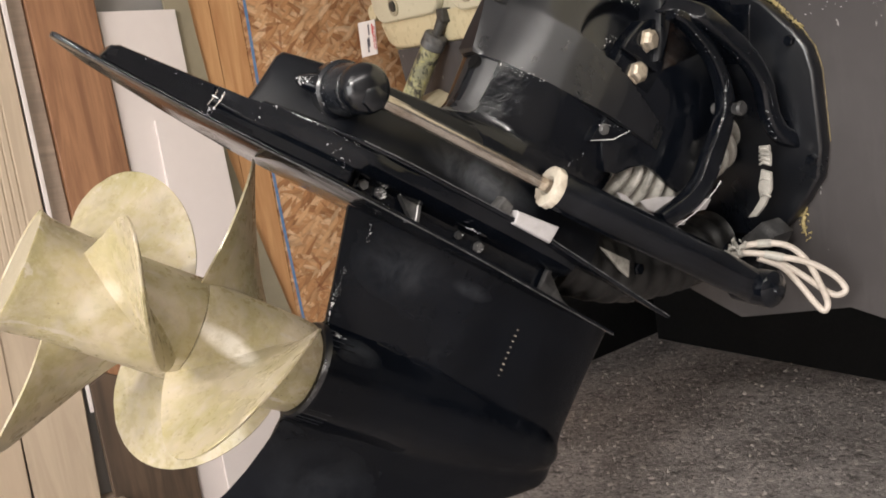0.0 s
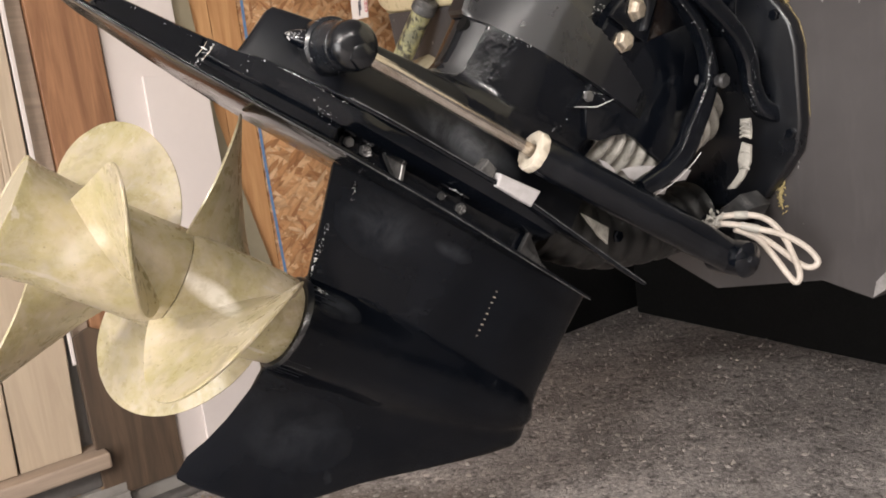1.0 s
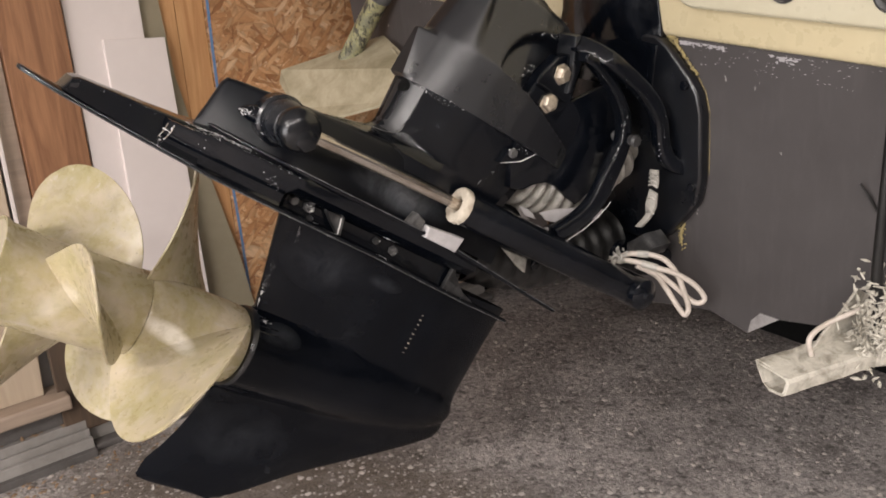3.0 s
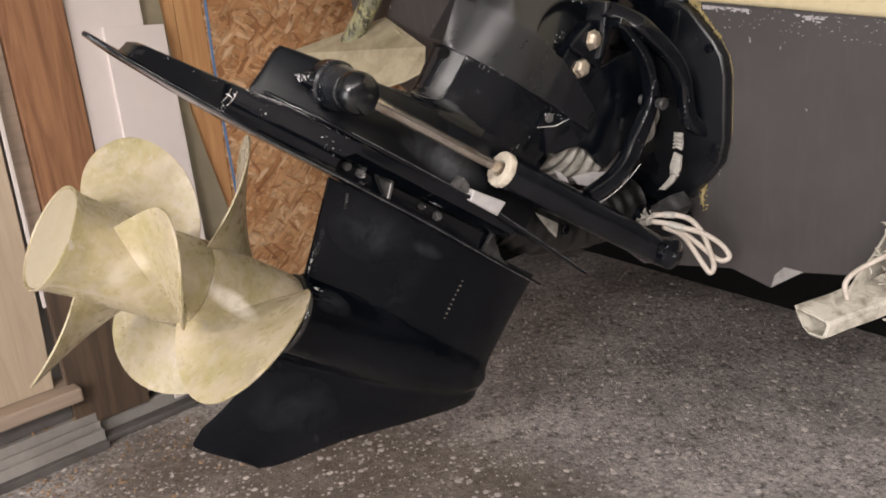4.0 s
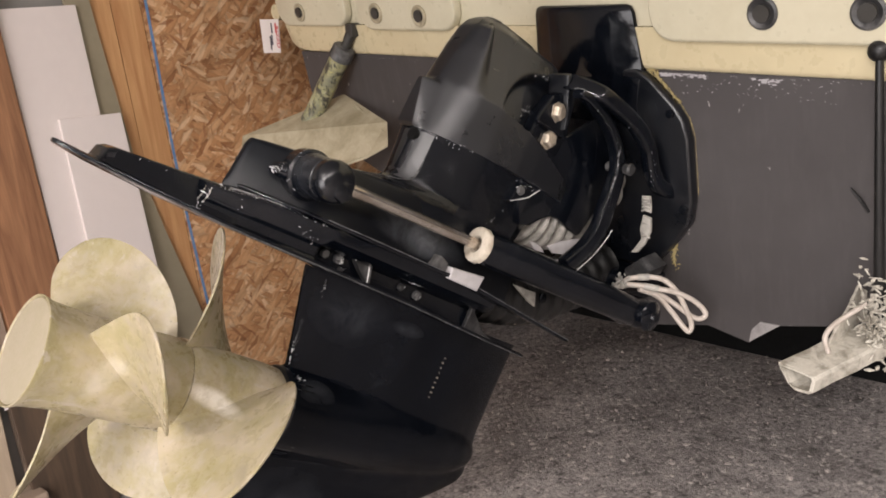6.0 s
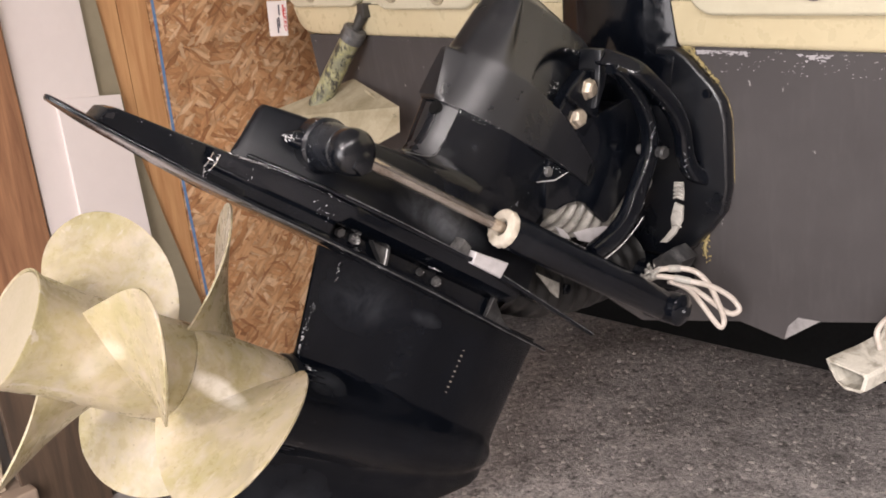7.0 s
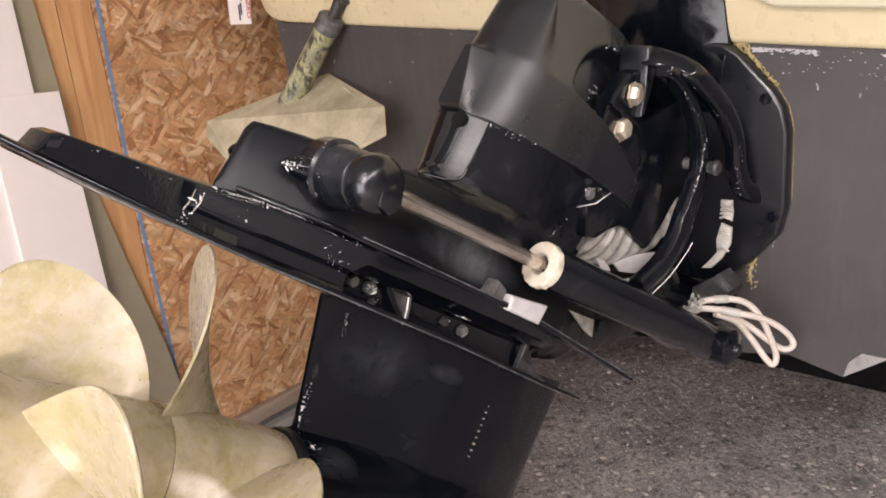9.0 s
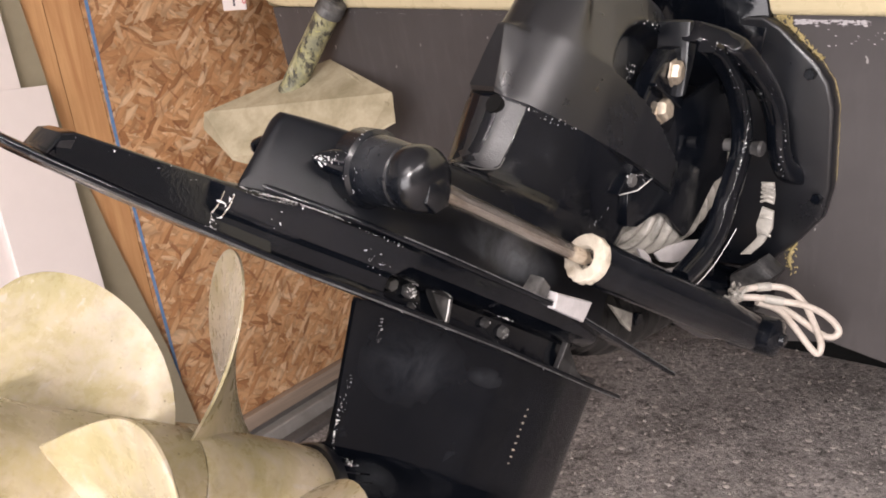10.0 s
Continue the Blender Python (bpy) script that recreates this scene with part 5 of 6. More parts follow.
    secs = [blunt(f0, 0.118 + 0.25 * (u - 0.16), aft, w, u) for u, f0, aft, w in ((0.12, -0.245, 0.016, 0.084), (0.14, -0.235, 0.016, 0.084), (0.148, -0.205, 0.014, 0.085), (0.1535, -0.18, 0.012, 0.086), (0.158, -0.165, 0.011, 0.0865), (0.165, -0.156, 0.012, 0.087), (0.176, -0.1515, 0.014, 0.0875), (0.2, -0.15, 0.018, 0.089), (0.252, -0.15, 0.021, 0.09))]
    loft(bm, secs)
    part("middle_housing", bm, BLACK, drive, "", 24)
    bm = bmesh.new()
    loft(bm, [[fsu(f - 0.0006, q, u) for f, q in ((f0 + 0.06, -aft - 0.046), (f0 + 0.022, -aft - 0.0275), (f0 + 0.0015, -aft), (f0, 0.0), (f0 + 0.0015, aft), (f0 + 0.012, aft + 0.016), (f0 + 0.022, aft + 0.026))] for u, f0, aft in ((0.1635, -0.157, 0.012), (0.17, -0.1535, 0.013), (0.18, -0.151, 0.015), (0.2, -0.15, 0.018), (0.248, -0.15, 0.021))], False)
    part("aft_face", bm, BLACK_SOFT, drive, "soft black aft face of the housing", 70)
    bm = bmesh.new()
    tube(bm, smooth_line([fsu(-0.165, -0.01, 0.158), fsu(-0.165, 0.012, 0.1575), fsu(-0.1475, 0.034, 0.1615), fsu(-0.1335, 0.0425, 0.17), fsu(-0.1295, 0.0435, 0.184)], 6), 0.0006, 8)
    part("scoop_rim", bm, BLACK_GREY, drive, "thin grey line along the scoop's edge", 60)
    # upper cover, one skin with its bolted recess
    cover = part("upper_cover", cover_skin(), BLACK_SATIN, drive, "black upper gear cover with a flared skirt", 40)
    bm = bmesh.new()
    secs = []
    for u, w, f0, f1 in ((0.19, 0.06, -0.05, 0.25), (0.25, 0.075, -0.08, 0.26), (0.35, 0.055, -0.06, 0.22), (0.42, 0.04, -0.02, 0.16)):
        secs.append(ring_section(f0, f1, w, u, 40, 3.0))
    loft(bm, secs)
    part("bearing_housing", bm, BLACK_SATIN, drive, "", 35)
    for sg in (1, -1):
        # narrow post at the recess's forward end
        bm = bmesh.new()
        extrude(bm, [(0.05, 0.452), (0.058, 0.459), (0.078, 0.458), (0.094, 0.41), (0.1, 0.372), (0.092, 0.366), (0.08, 0.4)], 0.06, 0.108, lambda f, u, c: fsu(f, c * sg, u), 0.004)
        part("fork_post", bm, BLACK_SATIN, cover, "", 30)
        # bracket with two bolts inside the recess
        bm = bmesh.new()
        extrude(bm, [(0.025, 0.318), (0.11, 0.314), (0.118, 0.36), (0.105, 0.415), (0.075, 0.432), (0.045, 0.41), (0.03, 0.37)], 0.07, 0.098, lambda f, u, c: fsu(f, c * sg, u), 0.004, 2)
        part("bolt_bracket", bm, BLACK, cover)
        bm = bmesh.new()
        extrude(bm, [(0.022, 0.349), (0.1, 0.352), (0.1, 0.356), (0.022, 0.353)], 0.097, 0.108, lambda f, u, c: fsu(f, c * sg, u), 0.001, 1)
        part("ledge", bm, BLACK, cover)
        for f, u, tip in ((0.068, 0.389, 0.2), (0.071, 0.337, -0.1)):
            bm = bmesh.new()
            lathe(bm, fsu(f, 0.096 * sg, u), (tip, -sg, 0.1), [(0, 0.019), (0.0025, 0.0192), (0.0035, 0.016), (0.0085, 0.0158), (0.0115, 0.0145), (0.014, 0.0105), (0.0145, 0.002)], 6)
            part("bolt", bm, BOLT, cover, "bare worn bolt head", 30)
        bm = bmesh.new()
        tri = [(0.036, 0.206), (0.074, 0.226), (0.103, 0.257), (0.06, 0.247), (0.041, 0.234)]
        extrude(bm, tri, 0.082, 0.101, lambda f, u, c: fsu(f, c * sg, u), 0.002)
        lug = part("lug", bm, BLACK, drive, "", 30)
        bm = bmesh.new()
        tube(bm, [fsu(f, 0.1015 * sg, u) for f, u in tri[:3]], [0.0004, 0.0008, 0.0004], 6)
        part("worn_rim", bm, BRIGHT_PALE, lug, "bright line along the lug's rim")
        bm = bmesh.new()
        hexnut(bm, fsu(0.05, 0.1 * sg, 0.231), (0, -sg, 0), 0.0085, 0.007)
        part("lug_bolt", bm, BLACK_GREY, lug)
        if sg > 0:
            # Solid plug; the dark inside of the hole is put into its colour.
            bm = bmesh.new()
            tube(bm, [fsu(-0.1523, 0.0175, 0.24), fsu(-0.135, 0.0175, 0.24)], 0.011, 18)
            part("screw_hole", bm, SHADE_BLACK, drive)
        # bolts and drain plugs in the channel between the plates
        for f, u, r, m in ((-0.256, 0.001, 0.0075, BLACK_GREY), (-0.229, 0.001, 0.0085, BLACK_GREY), (-0.219, -0.0145, 0.005, BLACK_GREY), (-0.091, -0.003, 0.006, BLACK_GREY), (-0.052, -0.006, 0.0085, BLACK_GREY)):
            bm = bmesh.new()
            hexnut(bm, fsu(f, 0.06 * sg, u), (0, -sg, -0.1), r, 0.011)
            part("bolt_head", bm, m, drive)
        # web across the channel, its lit face painted grey, with a bright edge line
        bm = bmesh.new()
        extrude(bm, [(-0.205, 0.0085), (-0.168, 0.0085), (-0.16, -0.021), (-0.166, -0.021)], 0.055, 0.076, lambda f, u, c: fsu(f, c * sg, u), 0.0015)
        part("channel_web", bm, BLACK_GREY, drive, "grey web in the channel, its lit face put into colour")
        bm = bmesh.new()
        tube(bm, [fsu(-0.1745, 0.0765 * sg, 0.007), fsu(-0.1705, 0.0768 * sg, -0.006), fsu(-0.1675, 0.0765 * sg, -0.019)], 0.0011, 6)
        part("worn_edge", bm, BRIGHT_PALE, drive, "bright line along the web's edge")
        bm = bmesh.new()
        extrude(bm, [(-0.046, 0.0385), (0.024, 0.038), (0.0285, 0.0655), (-0.05, 0.0575)], 0.1, 0.1215, lambda f, u, c: fsu(f, c * sg, u), 0.003)
        part("anode_block", bm, ANODE, drive, "pale unpainted anode block")
        bm = bmesh.new()
        extrude(bm, [(0.072, 0.01), (0.084, 0.016), (0.074, -0.008), (0.084, -0.011), (0.12, -0.022), (0.168, -0.037), (0.13, -0.036), (0.07, -0.032)], 0.07, 0.079, lambda f, u, c: fsu(f, c * sg, u), 0.0015)
        part("plate_gusset", bm, BLACK_GREY, drive, "worn grey gusset on the plate's forward end")
        bm = bmesh.new()
        extrude(bm, [(-0.079, 0.046), (-0.052, 0.046), (-0.052, 0.062), (-0.072, 0.068)], 0.09, 0.112, lambda f, u, c: fsu(f, c * sg, u), 0.003)
        part("anode_foot", bm, BLACK_GREY, drive, "dark worn block behind the anode")
        # water intake slots, drawn as bright metal dots that stand in for their glints
        for k in range(10):
            u = -0.082 - 0.0094 * k
            bm = bmesh.new()
            w = (0.0019, 0.0015, 0.0021, 0.0017, 0.0012)[k % 5]
            box(bm, -w, w, -0.001, 0.001, -w * 0.6, w * 0.6, 0.0, Matrix.Translation(fsu(0.0885, 0.0432 * sg, u)))
            part("intake_slot", bm, BOLT, drive)
    for sg in (1, -1):
        build_ram(drive, sg)
    build_propellers(drive)
    return drive


def bar(bm, points, w, h, n=6, power=0.6):
    """A rounded bar along points in the plane of forward and up; w, across that plane, a number or a list."""
    pts = smooth_line(points, n)
    ws = w if isinstance(w, list) else [w] * len(points)
    rows = []
    for i, p in enumerate(pts):
        d = (pts[min(i + 1, len(pts) - 1)] - pts[max(i - 1, 0)]).normalized()
        nrm = Vector((-d.z, 0, d.x)).normalized()
        at = lerp_table(list(enumerate(ws)), i / n)
        row = []
        for k in range(16):
            c, q = math.cos(k * math.pi / 8), math.sin(k * math.pi / 8)
            x, y = math.copysign(abs(c) ** power, c), math.copysign(abs(q) ** power, q)
            row.append(bm.verts.new(p + nrm * (at / 2 * x) + Vector((0, h / 2 * y, 0))))
        rows.append(row)
    for a, b in zip(rows, rows[1:]):
        for k in range(16):
            bm.faces.new((a[k], a[(k + 1) % 16], b[(k + 1) % 16], b[k]))
    bm.faces.new(rows[0][::-1]), bm.faces.new(rows[-1])


def build_shield():
    sh = thing("transom_shield", HULL, "glossy black transom shield with gimbal arms and grey bellows", "drive mount")
    half = [(0.0, 0.338), (0.13, 0.338), (0.155, 0.323), (0.206, 0.274), (0.224, 0.247), (0.232, 0.212), (0.232, 0.09), (0.221, 0.042), (0.19, 0.0), (0.15, -0.045), (0.1, -0.07), (0.0, -0.08)]
    outline = half + [(-s, u) for s, u in half[-2:0:-1]]
    bm = bmesh.new()
    extrude(bm, outline, -0.026, -0.002, lambda s, u, c: fsu(transom_f(u) + c, s, u), 0.006, 3)
    part("flange", bm, BLACK_SATIN, sh, "", 40)
    # yellow sealant squeezed out round the flange
    rnd = random.Random(3)
    bm = bmesh.new()
    line = [Vector((a, b, 0)).lerp(Vector((c, d, 0)), k / 14) for (a, b), (c, d) in zip(half[1:6], half[2:7]) for k in range(14)]
    tube(bm, [fsu(transom_f(p[1]) - 0.002, p[0] + rnd.uniform(-0.0004, 0.0012), p[1] + rnd.uniform(-0.0006, 0.0006)) for p in line], [0.0003 + 0.0016 * rnd.random() ** 2 * (1 - 0.85 * k / len(line)) for k in range(len(line))], 6)
    part("sealant", bm, YELLOW_FOUL, sh, "yellowed sealant bead", 60)
    bm = bmesh.new()
    low = smooth_line([(0.178, -0.016, 0), (0.169, -0.03, 0), (0.166, -0.046, 0), (0.169, -0.066, 0)], 8)
    tube(bm, [fsu(transom_f(p[1]) - 0.004, p[0] + rnd.uniform(-0.001, 0.002), p[1] + rnd.uniform(-0.002, 0.002)) for p in low], [0.0012 + 0.003 * rnd.random() * math.sin(3.1 * k / len(low)) for k in range(len(low))], 8)
    part("sealant", bm, YELLOW_FOUL, sh, "yellowed sealant bead", 60)
    bm = bmesh.new()
    for i in range(190):
        s, u = (0.169 + rnd.gauss(0, 0.006), -0.042 + rnd.gauss(0, 0.012)) if i < 40 else (0.14 + 0.022 * rnd.random(), 0.337 - 0.016 * rnd.random() ** 1.5) if i < 100 else (lambda k: (0.155 + 0.05 * k + rnd.random() * 0.004, 0.325 - 0.05 * k + rnd.random() * 0.004))(rnd.random() ** 1.4)
        c = Vector(fsu(transom_f(u) - 0.003, s, u))
        tube(bm, [c, c + Vector((-0.004 * rnd.random(), rnd.uniform(-0.003, 0.003), rnd.uniform(-0.005, 0.005)))], [0.0006 + 0.0014 * rnd.random(), 0.0004], 5)
    tagged(part("sealant_crumbs", bm, YELLOW_FOUL, sh, "crumbs of yellowed sealant"), kind="stuff")
    for s, u in ((0.215, 0.073), (0.2, 0.26), (-0.215, 0.073), (-0.2, 0.26)):
        bm = bmesh.new()
        hexnut(bm, fsu(transom_f(u) - 0.026, s, u), (-1, 0, 0), 0.009, 0.008)
        part("flange_bolt", bm, BLACK, sh)
    # steering helmet standing up from the shield
    bm = bmesh.new()
    secs = []
    for u, f0, aft, w in ((0.23, 0.4725, 0.066, 0.12), (0.27, 0.4655, 0.072, 0.126), (0.3, 0.459, 0.076, 0.131), (0.32, 0.4535, 0.078, 0.136), (0.335, 0.451, 0.078, 0.136), (0.36, 0.449, 0.078, 0.131), (0.417, 0.444, 0.078, 0.124), (0.44, 0.441, 0.078, 0.122), (0.452, 0.442, 0.074, 0.116), (0.456, 0.447, 0.066, 0.105)):
        back = transom_f(u) - 0.004
        edge = back - 0.008 - 0.0155 * ease((0.345 - u) / 0.03)
        r = [(f0, 0.0), (f0, aft - 0.004), (f0 + 0.001, aft), (edge - 0.001, w - 0.002), (edge, w), (back, w), (back, 0.0)]
        secs.append([fsu(f, s, u) for f, s in r] + [fsu(f, -s, u) for f, s in r[-2:0:-1]])
    loft(bm, secs)
    part("helmet", bm, BLACK, sh, "", 65)
    # gimbal arms and suspension fork, both sides
    for sg in (1, -1):
        y = -sg
        bm = bmesh.new()
        bar(bm, [(0.298, 0.11 * y, 0.335), (0.315, 0.142 * y, 0.322), (0.335, 0.158 * y, 0.305), (0.41, 0.163 * y, 0.247), (0.445, 0.165 * y, 0.2), (0.456, 0.168 * y, 0.15), (0.475, 0.175 * y, 0.115), (0.51, 0.185 * y, 0.1)], 0.03, 0.028, 8)
        part("outer_arm", bm, BLACK, sh, "", 40)
        bm = bmesh.new()
        bar(bm, [(0.285, 0.138 * y, 0.318), (0.307, 0.143 * y, 0.304), (0.347, 0.147 * y, 0.26), (0.374, 0.148 * y, 0.208), (0.378, 0.148 * y, 0.165), (0.366, 0.147 * y, 0.132), (0.347, 0.146 * y, 0.098), (0.334, 0.146 * y, 0.075), (0.316, 0.146 * y, 0.054), (0.285, 0.145 * y, 0.034), (0.235, 0.142 * y, 0.016)], [0.016, 0.018, 0.018, 0.02, 0.024, 0.03, 0.034, 0.034, 0.032, 0.03, 0.028], 0.024, 8, 0.32)
        part("inner_arm", bm, BLACK, sh, "", 40)
        # Pale line that paints in the highlight on the arm's lower edge.
        bm = bmesh.new()
        tube(bm, smooth_line([fsu(0.235, 0.156 * sg, -0.001), fsu(0.29, 0.16 * sg, 0.02), fsu(0.33, 0.162 * sg, 0.045), fsu(0.345, 0.164 * sg, 0.06)], 5), 0.0005, 6)
        part("worn_edge", bm, BRIGHT_PALE, sh, "pale line for the highlight along the arm's edge")
        bm = bmesh.new()
        tube(bm, [fsu(0.387, 0.12 * sg, 0.167), fsu(0.387, 0.162 * sg, 0.167), fsu(0.387, 0.172 * sg, 0.167), fsu(0.387, 0.176 * sg, 0.167)], [0.009, 0.009, 0.0115, 0.009], 18)
        part("gimbal_pin", bm, BLACK_GREY, sh, "worn black pin", 40)
    # bellows: a ribbed sleeve that sags between the drive and the shield
    path = smooth_line([fsu(0.2, 0.025, 0.12), fsu(0.255, 0.03, 0.085), fsu(0.31, 0.035, 0.062), fsu(0.375, 0.035, 0.06), fsu(0.44, 0.03, 0.085), fsu(0.5, 0.025, 0.11)], 32)
    bm = bmesh.new()
    rib = [1.0, 0.995, 0.97, 0.9, 0.8, 0.7, 0.66, 0.7, 0.8, 0.9, 0.97, 0.995]
    tube(bm, path, [0.056 * rib[i % 12] for i in range(len(path))], 40)
    part("bellows", bm, BELLOWS, sh, "dirty grey-white ribbed bellows", 50)
    # yoke cheeks that hide the upper half of the bellows
    for sg in (1, -1):
        bm = bmesh.new()
        extrude(bm, [(0.17, 0.1), (0.195, 0.092), (0.225, 0.097), (0.25, 0.096), (0.27, 0.086), (0.3, 0.058), (0.322, 0.041), (0.331, 0.043), (0.35, 0.056), (0.369, 0.07), (0.39, 0.09), (0.406, 0.102), (0.44, 0.106), (0.45, 0.2), (0.4, 0.26), (0.2, 0.21), (0.17, 0.16)], 0.086, 0.098, lambda f, u, c: fsu(f, c * sg, u), 0.003, 2)
        part("yoke_cheek", bm, BLACK, sh, "", 30)
    # pale straps and boots beside the bellows
    for pts, s0, s1 in (([(0.235, 0.043), (0.27, 0.043), (0.32, 0.036), (0.393, 0.018), (0.379, 0.003), (0.33, 0.004), (0.287, 0.012), (0.25, 0.026)], 0.097, 0.101), ([(0.186, 0.067), (0.205, 0.058), (0.218, 0.046), (0.225, 0.034), (0.2, 0.046)], 0.1, 0.104),
                        ([(0.25, 0.012), (0.335, -0.006), (0.33, -0.014), (0.255, 0.004)], 0.096, 0.1)):
        bm = bmesh.new()
        extrude(bm, pts, s0, s1, lambda f, u, c: fsu(f, c, u), 0.0015)
        part("strap", bm, ANODE, sh, "smooth pale grey strap", 40)
    for pts in ([(0.146, 0.098), (0.165, 0.1), (0.168, 0.08), (0.167, 0.066), (0.152, 0.069), (0.149, 0.082)], [(0.15, 0.06), (0.168, 0.056), (0.168, 0.028), (0.155, 0.0), (0.138, -0.02), (0.12, -0.024), (0.133, -0.008), (0.146, 0.01), (0.143, 0.03)]):
        bm = bmesh.new()
        extrude(bm, pts, 0.455, 0.462, lambda s, u, c: fsu(c, s, u), 0.002)
        part("boot_flap", bm, BELLOWS, sh, "pale crumpled boot beside the arm", 40)
    for u in (0.092, 0.085, 0.078, 0.071, 0.045, 0.018):
        bm = bmesh.new()
        tube(bm, smooth_line([fsu(0.456, 0.148, u - 0.003), fsu(0.4535, 0.157, u + 0.001), fsu(0.456, 0.167, u - 0.002)], 4), 0.0022, 8)
        part("boot_rib", bm, BELLOWS, sh, "", 50)
    # black exhaust sleeve under the ram, with its pale wedge and fitting
    bm = bmesh.new()
    path = smooth_line([fsu(0.13, 0.0, -0.035), fsu(0.25, 0.0, -0.085), fsu(0.38, 0.0, -0.1), fsu(0.5, 0.0, -0.09)], 20)
    tube(bm, path, [0.06 * (1.0 if i % 6 < 3 else 0.93) for i in range(len(path))], 28)
    part("exhaust_sleeve", bm, RUBBER, sh, "black rubber exhaust sleeve", 50)
    bm = bmesh.new()
    extrude(bm, [(0.18, -0.024), (0.237, -0.058), (0.233, -0.086), (0.216, -0.07)], 0.06, 0.068, lambda f, u, c: fsu(f, c, u), 0.002)
    part("wedge", bm, BELLOWS, sh, "pale grey wedge")
    bm = bmesh.new()
    hexnut(bm, fsu(0.263, 0.05, -0.08), (0.1, -1, 0), 0.011, 0.012)
    part("fitting", bm, BLACK, sh)
    # lower lip of the shield: a worn wedge and a block with rounded edges
    bm = bmesh.new()
    extrude(bm, [(0.109, -0.06), (0.15, -0.028), (0.178, -0.047), (0.165, -0.07), (0.11, -0.084)], 0.45, 0.5, lambda s, u, c: fsu(c, s, u), 0.004)
    part("lip_wedge", bm, BLACK_GREY, sh, "worn black wedge", 30)
    bm = bmesh.new()
    box(bm, 0.46, 0.545, -0.15, 0.15, -0.125, -0.08, 0.014)
    part("lower_block", bm, BLACK, sh, "black hydraulic block")
    bm = bmesh.new()
    rnd2 = random.Random(21)
    for i in range(46):
        c = Vector(fsu(0.39 + rnd2.gauss(0, 0.009), 0.148 + rnd2.gauss(0, 0.006), -0.062 + rnd2.gauss(0, 0.007)))
        d = Vector((rnd2.gauss(0, 1), rnd2.gauss(0, 1), rnd2.gauss(0, 1))).normalized() * rnd2.uniform(0.003, 0.008)
        tube(bm, [c - d, c, c + d], [0.001, rnd2.uniform(0.002, 0.0045), 0.001], 5)
    tagged(part("growth", bm, BELLOWS, sh, "grey dried growth on the fitting"), kind="stuff")
    return sh


def build_hoses():
    upper = [(0.393, 0.147, -0.075), (0.402, 0.153, -0.059), (0.417, 0.166, -0.055), (0.435, 0.183, -0.055), (0.455, 0.203, -0.063), (0.47, 0.221, -0.086), (0.479, 0.236, -0.12), (0.485, 0.247, -0.153), (0.48, 0.245, -0.168), (0.474, 0.234, -0.157), (0.46, 0.213, -0.123), (0.446, 0.193, -0.096), (0.417, 0.171, -0.078)]
    lower = [(0.384, 0.139, -0.073), (0.401, 0.154, -0.069), (0.42, 0.176, -0.071), (0.442, 0.201, -0.078), (0.47, 0.226, -0.089), (0.497, 0.249, -0.111), (0.508, 0.263, -0.134), (0.5, 0.257, -0.144), (0.49, 0.243, -0.139), (0.47, 0.218, -0.114), (0.45, 0.194, -0.092), (0.425, 0.17, -0.075)]
    for pts in (upper, lower):
        ob = thing("hydraulic_hose", HULL, "looped dirty white hydraulic hose by the ram", "hose", group="hydraulic hoses")
        bm = bmesh.new()
        tube(bm, smooth_line([fsu(*p) for p in pts], 7), 0.0052, 12)
        part("hose", bm, HOSE, ob, "", 60)
        bm = bmesh.new()
        a, b = Vector(fsu(*pts[2])), Vector(fsu(*pts[3]))
        tube(bm, [a.lerp(b, 0.1), a.lerp(b, 0.95)], 0.0068, 14)
        part("clamp", bm, BELLOWS, ob, "grey crimped clamp", 60)


def build_label():
    tag = thing("paper_label", HULL, "small white label with red printing hanging by the hull corner", "label")
    bm = bmesh.new()
    extrude(bm, [(-1.298, 0.333), (-1.192, 0.337), (-1.184, 0.436), (-1.298, 0.436)], 0.0, 0.004, lambda s, u, c: fsu(0.45 + c, s, u), 0.001)
    part("card", bm, PAPER, tag)
    cu = bpy.data.curves.new("word", "FONT")
    cu.body, cu.size, cu.extrude = "RIZED", 0.0245, 0.0004
    txt = new("word", cu)
    txt.matrix_basis = Matrix(((0, 0, -1, 0.4485), (0, -1, 0, 1.201), (-1, 0, 0, 0.418), (0, 0, 0, 1)))
    dg = bpy.context.evaluated_depsgraph_get()
    me = bpy.data.meshes.new_from_object(txt.evaluated_get(dg))
    bpy.data.objects.remove(txt)
    me.materials.clear()
    me.materials.append(RED_INK)
    ob = new("printed_word", me)
    ob.matrix_basis = Matrix(((0, 0, -1, 0.4485), (0, -1, 0, 1.201), (-1, 0, 0, 0.418), (0, 0, 0, 1)))
    ob.parent = tag
    for s, u0, u1, m in ((-1.245, 0.345, 0.385, DARK_INK), (-1.235, 0.36, 0.39, DARK_INK), (-1.205, 0.395, 0.425, RED_INK), (-1.23, 0.395, 0.425, DARK_INK)):
        bm = bmesh.new()
        extrude(bm, [(s, u0), (s + 0.007, u0), (s + 0.007, u1), (s, u1)], -0.0012, 0.0, lambda a, b, c: fsu(0.45 + c, a, b))
        part("print_bar", bm, m, tag)


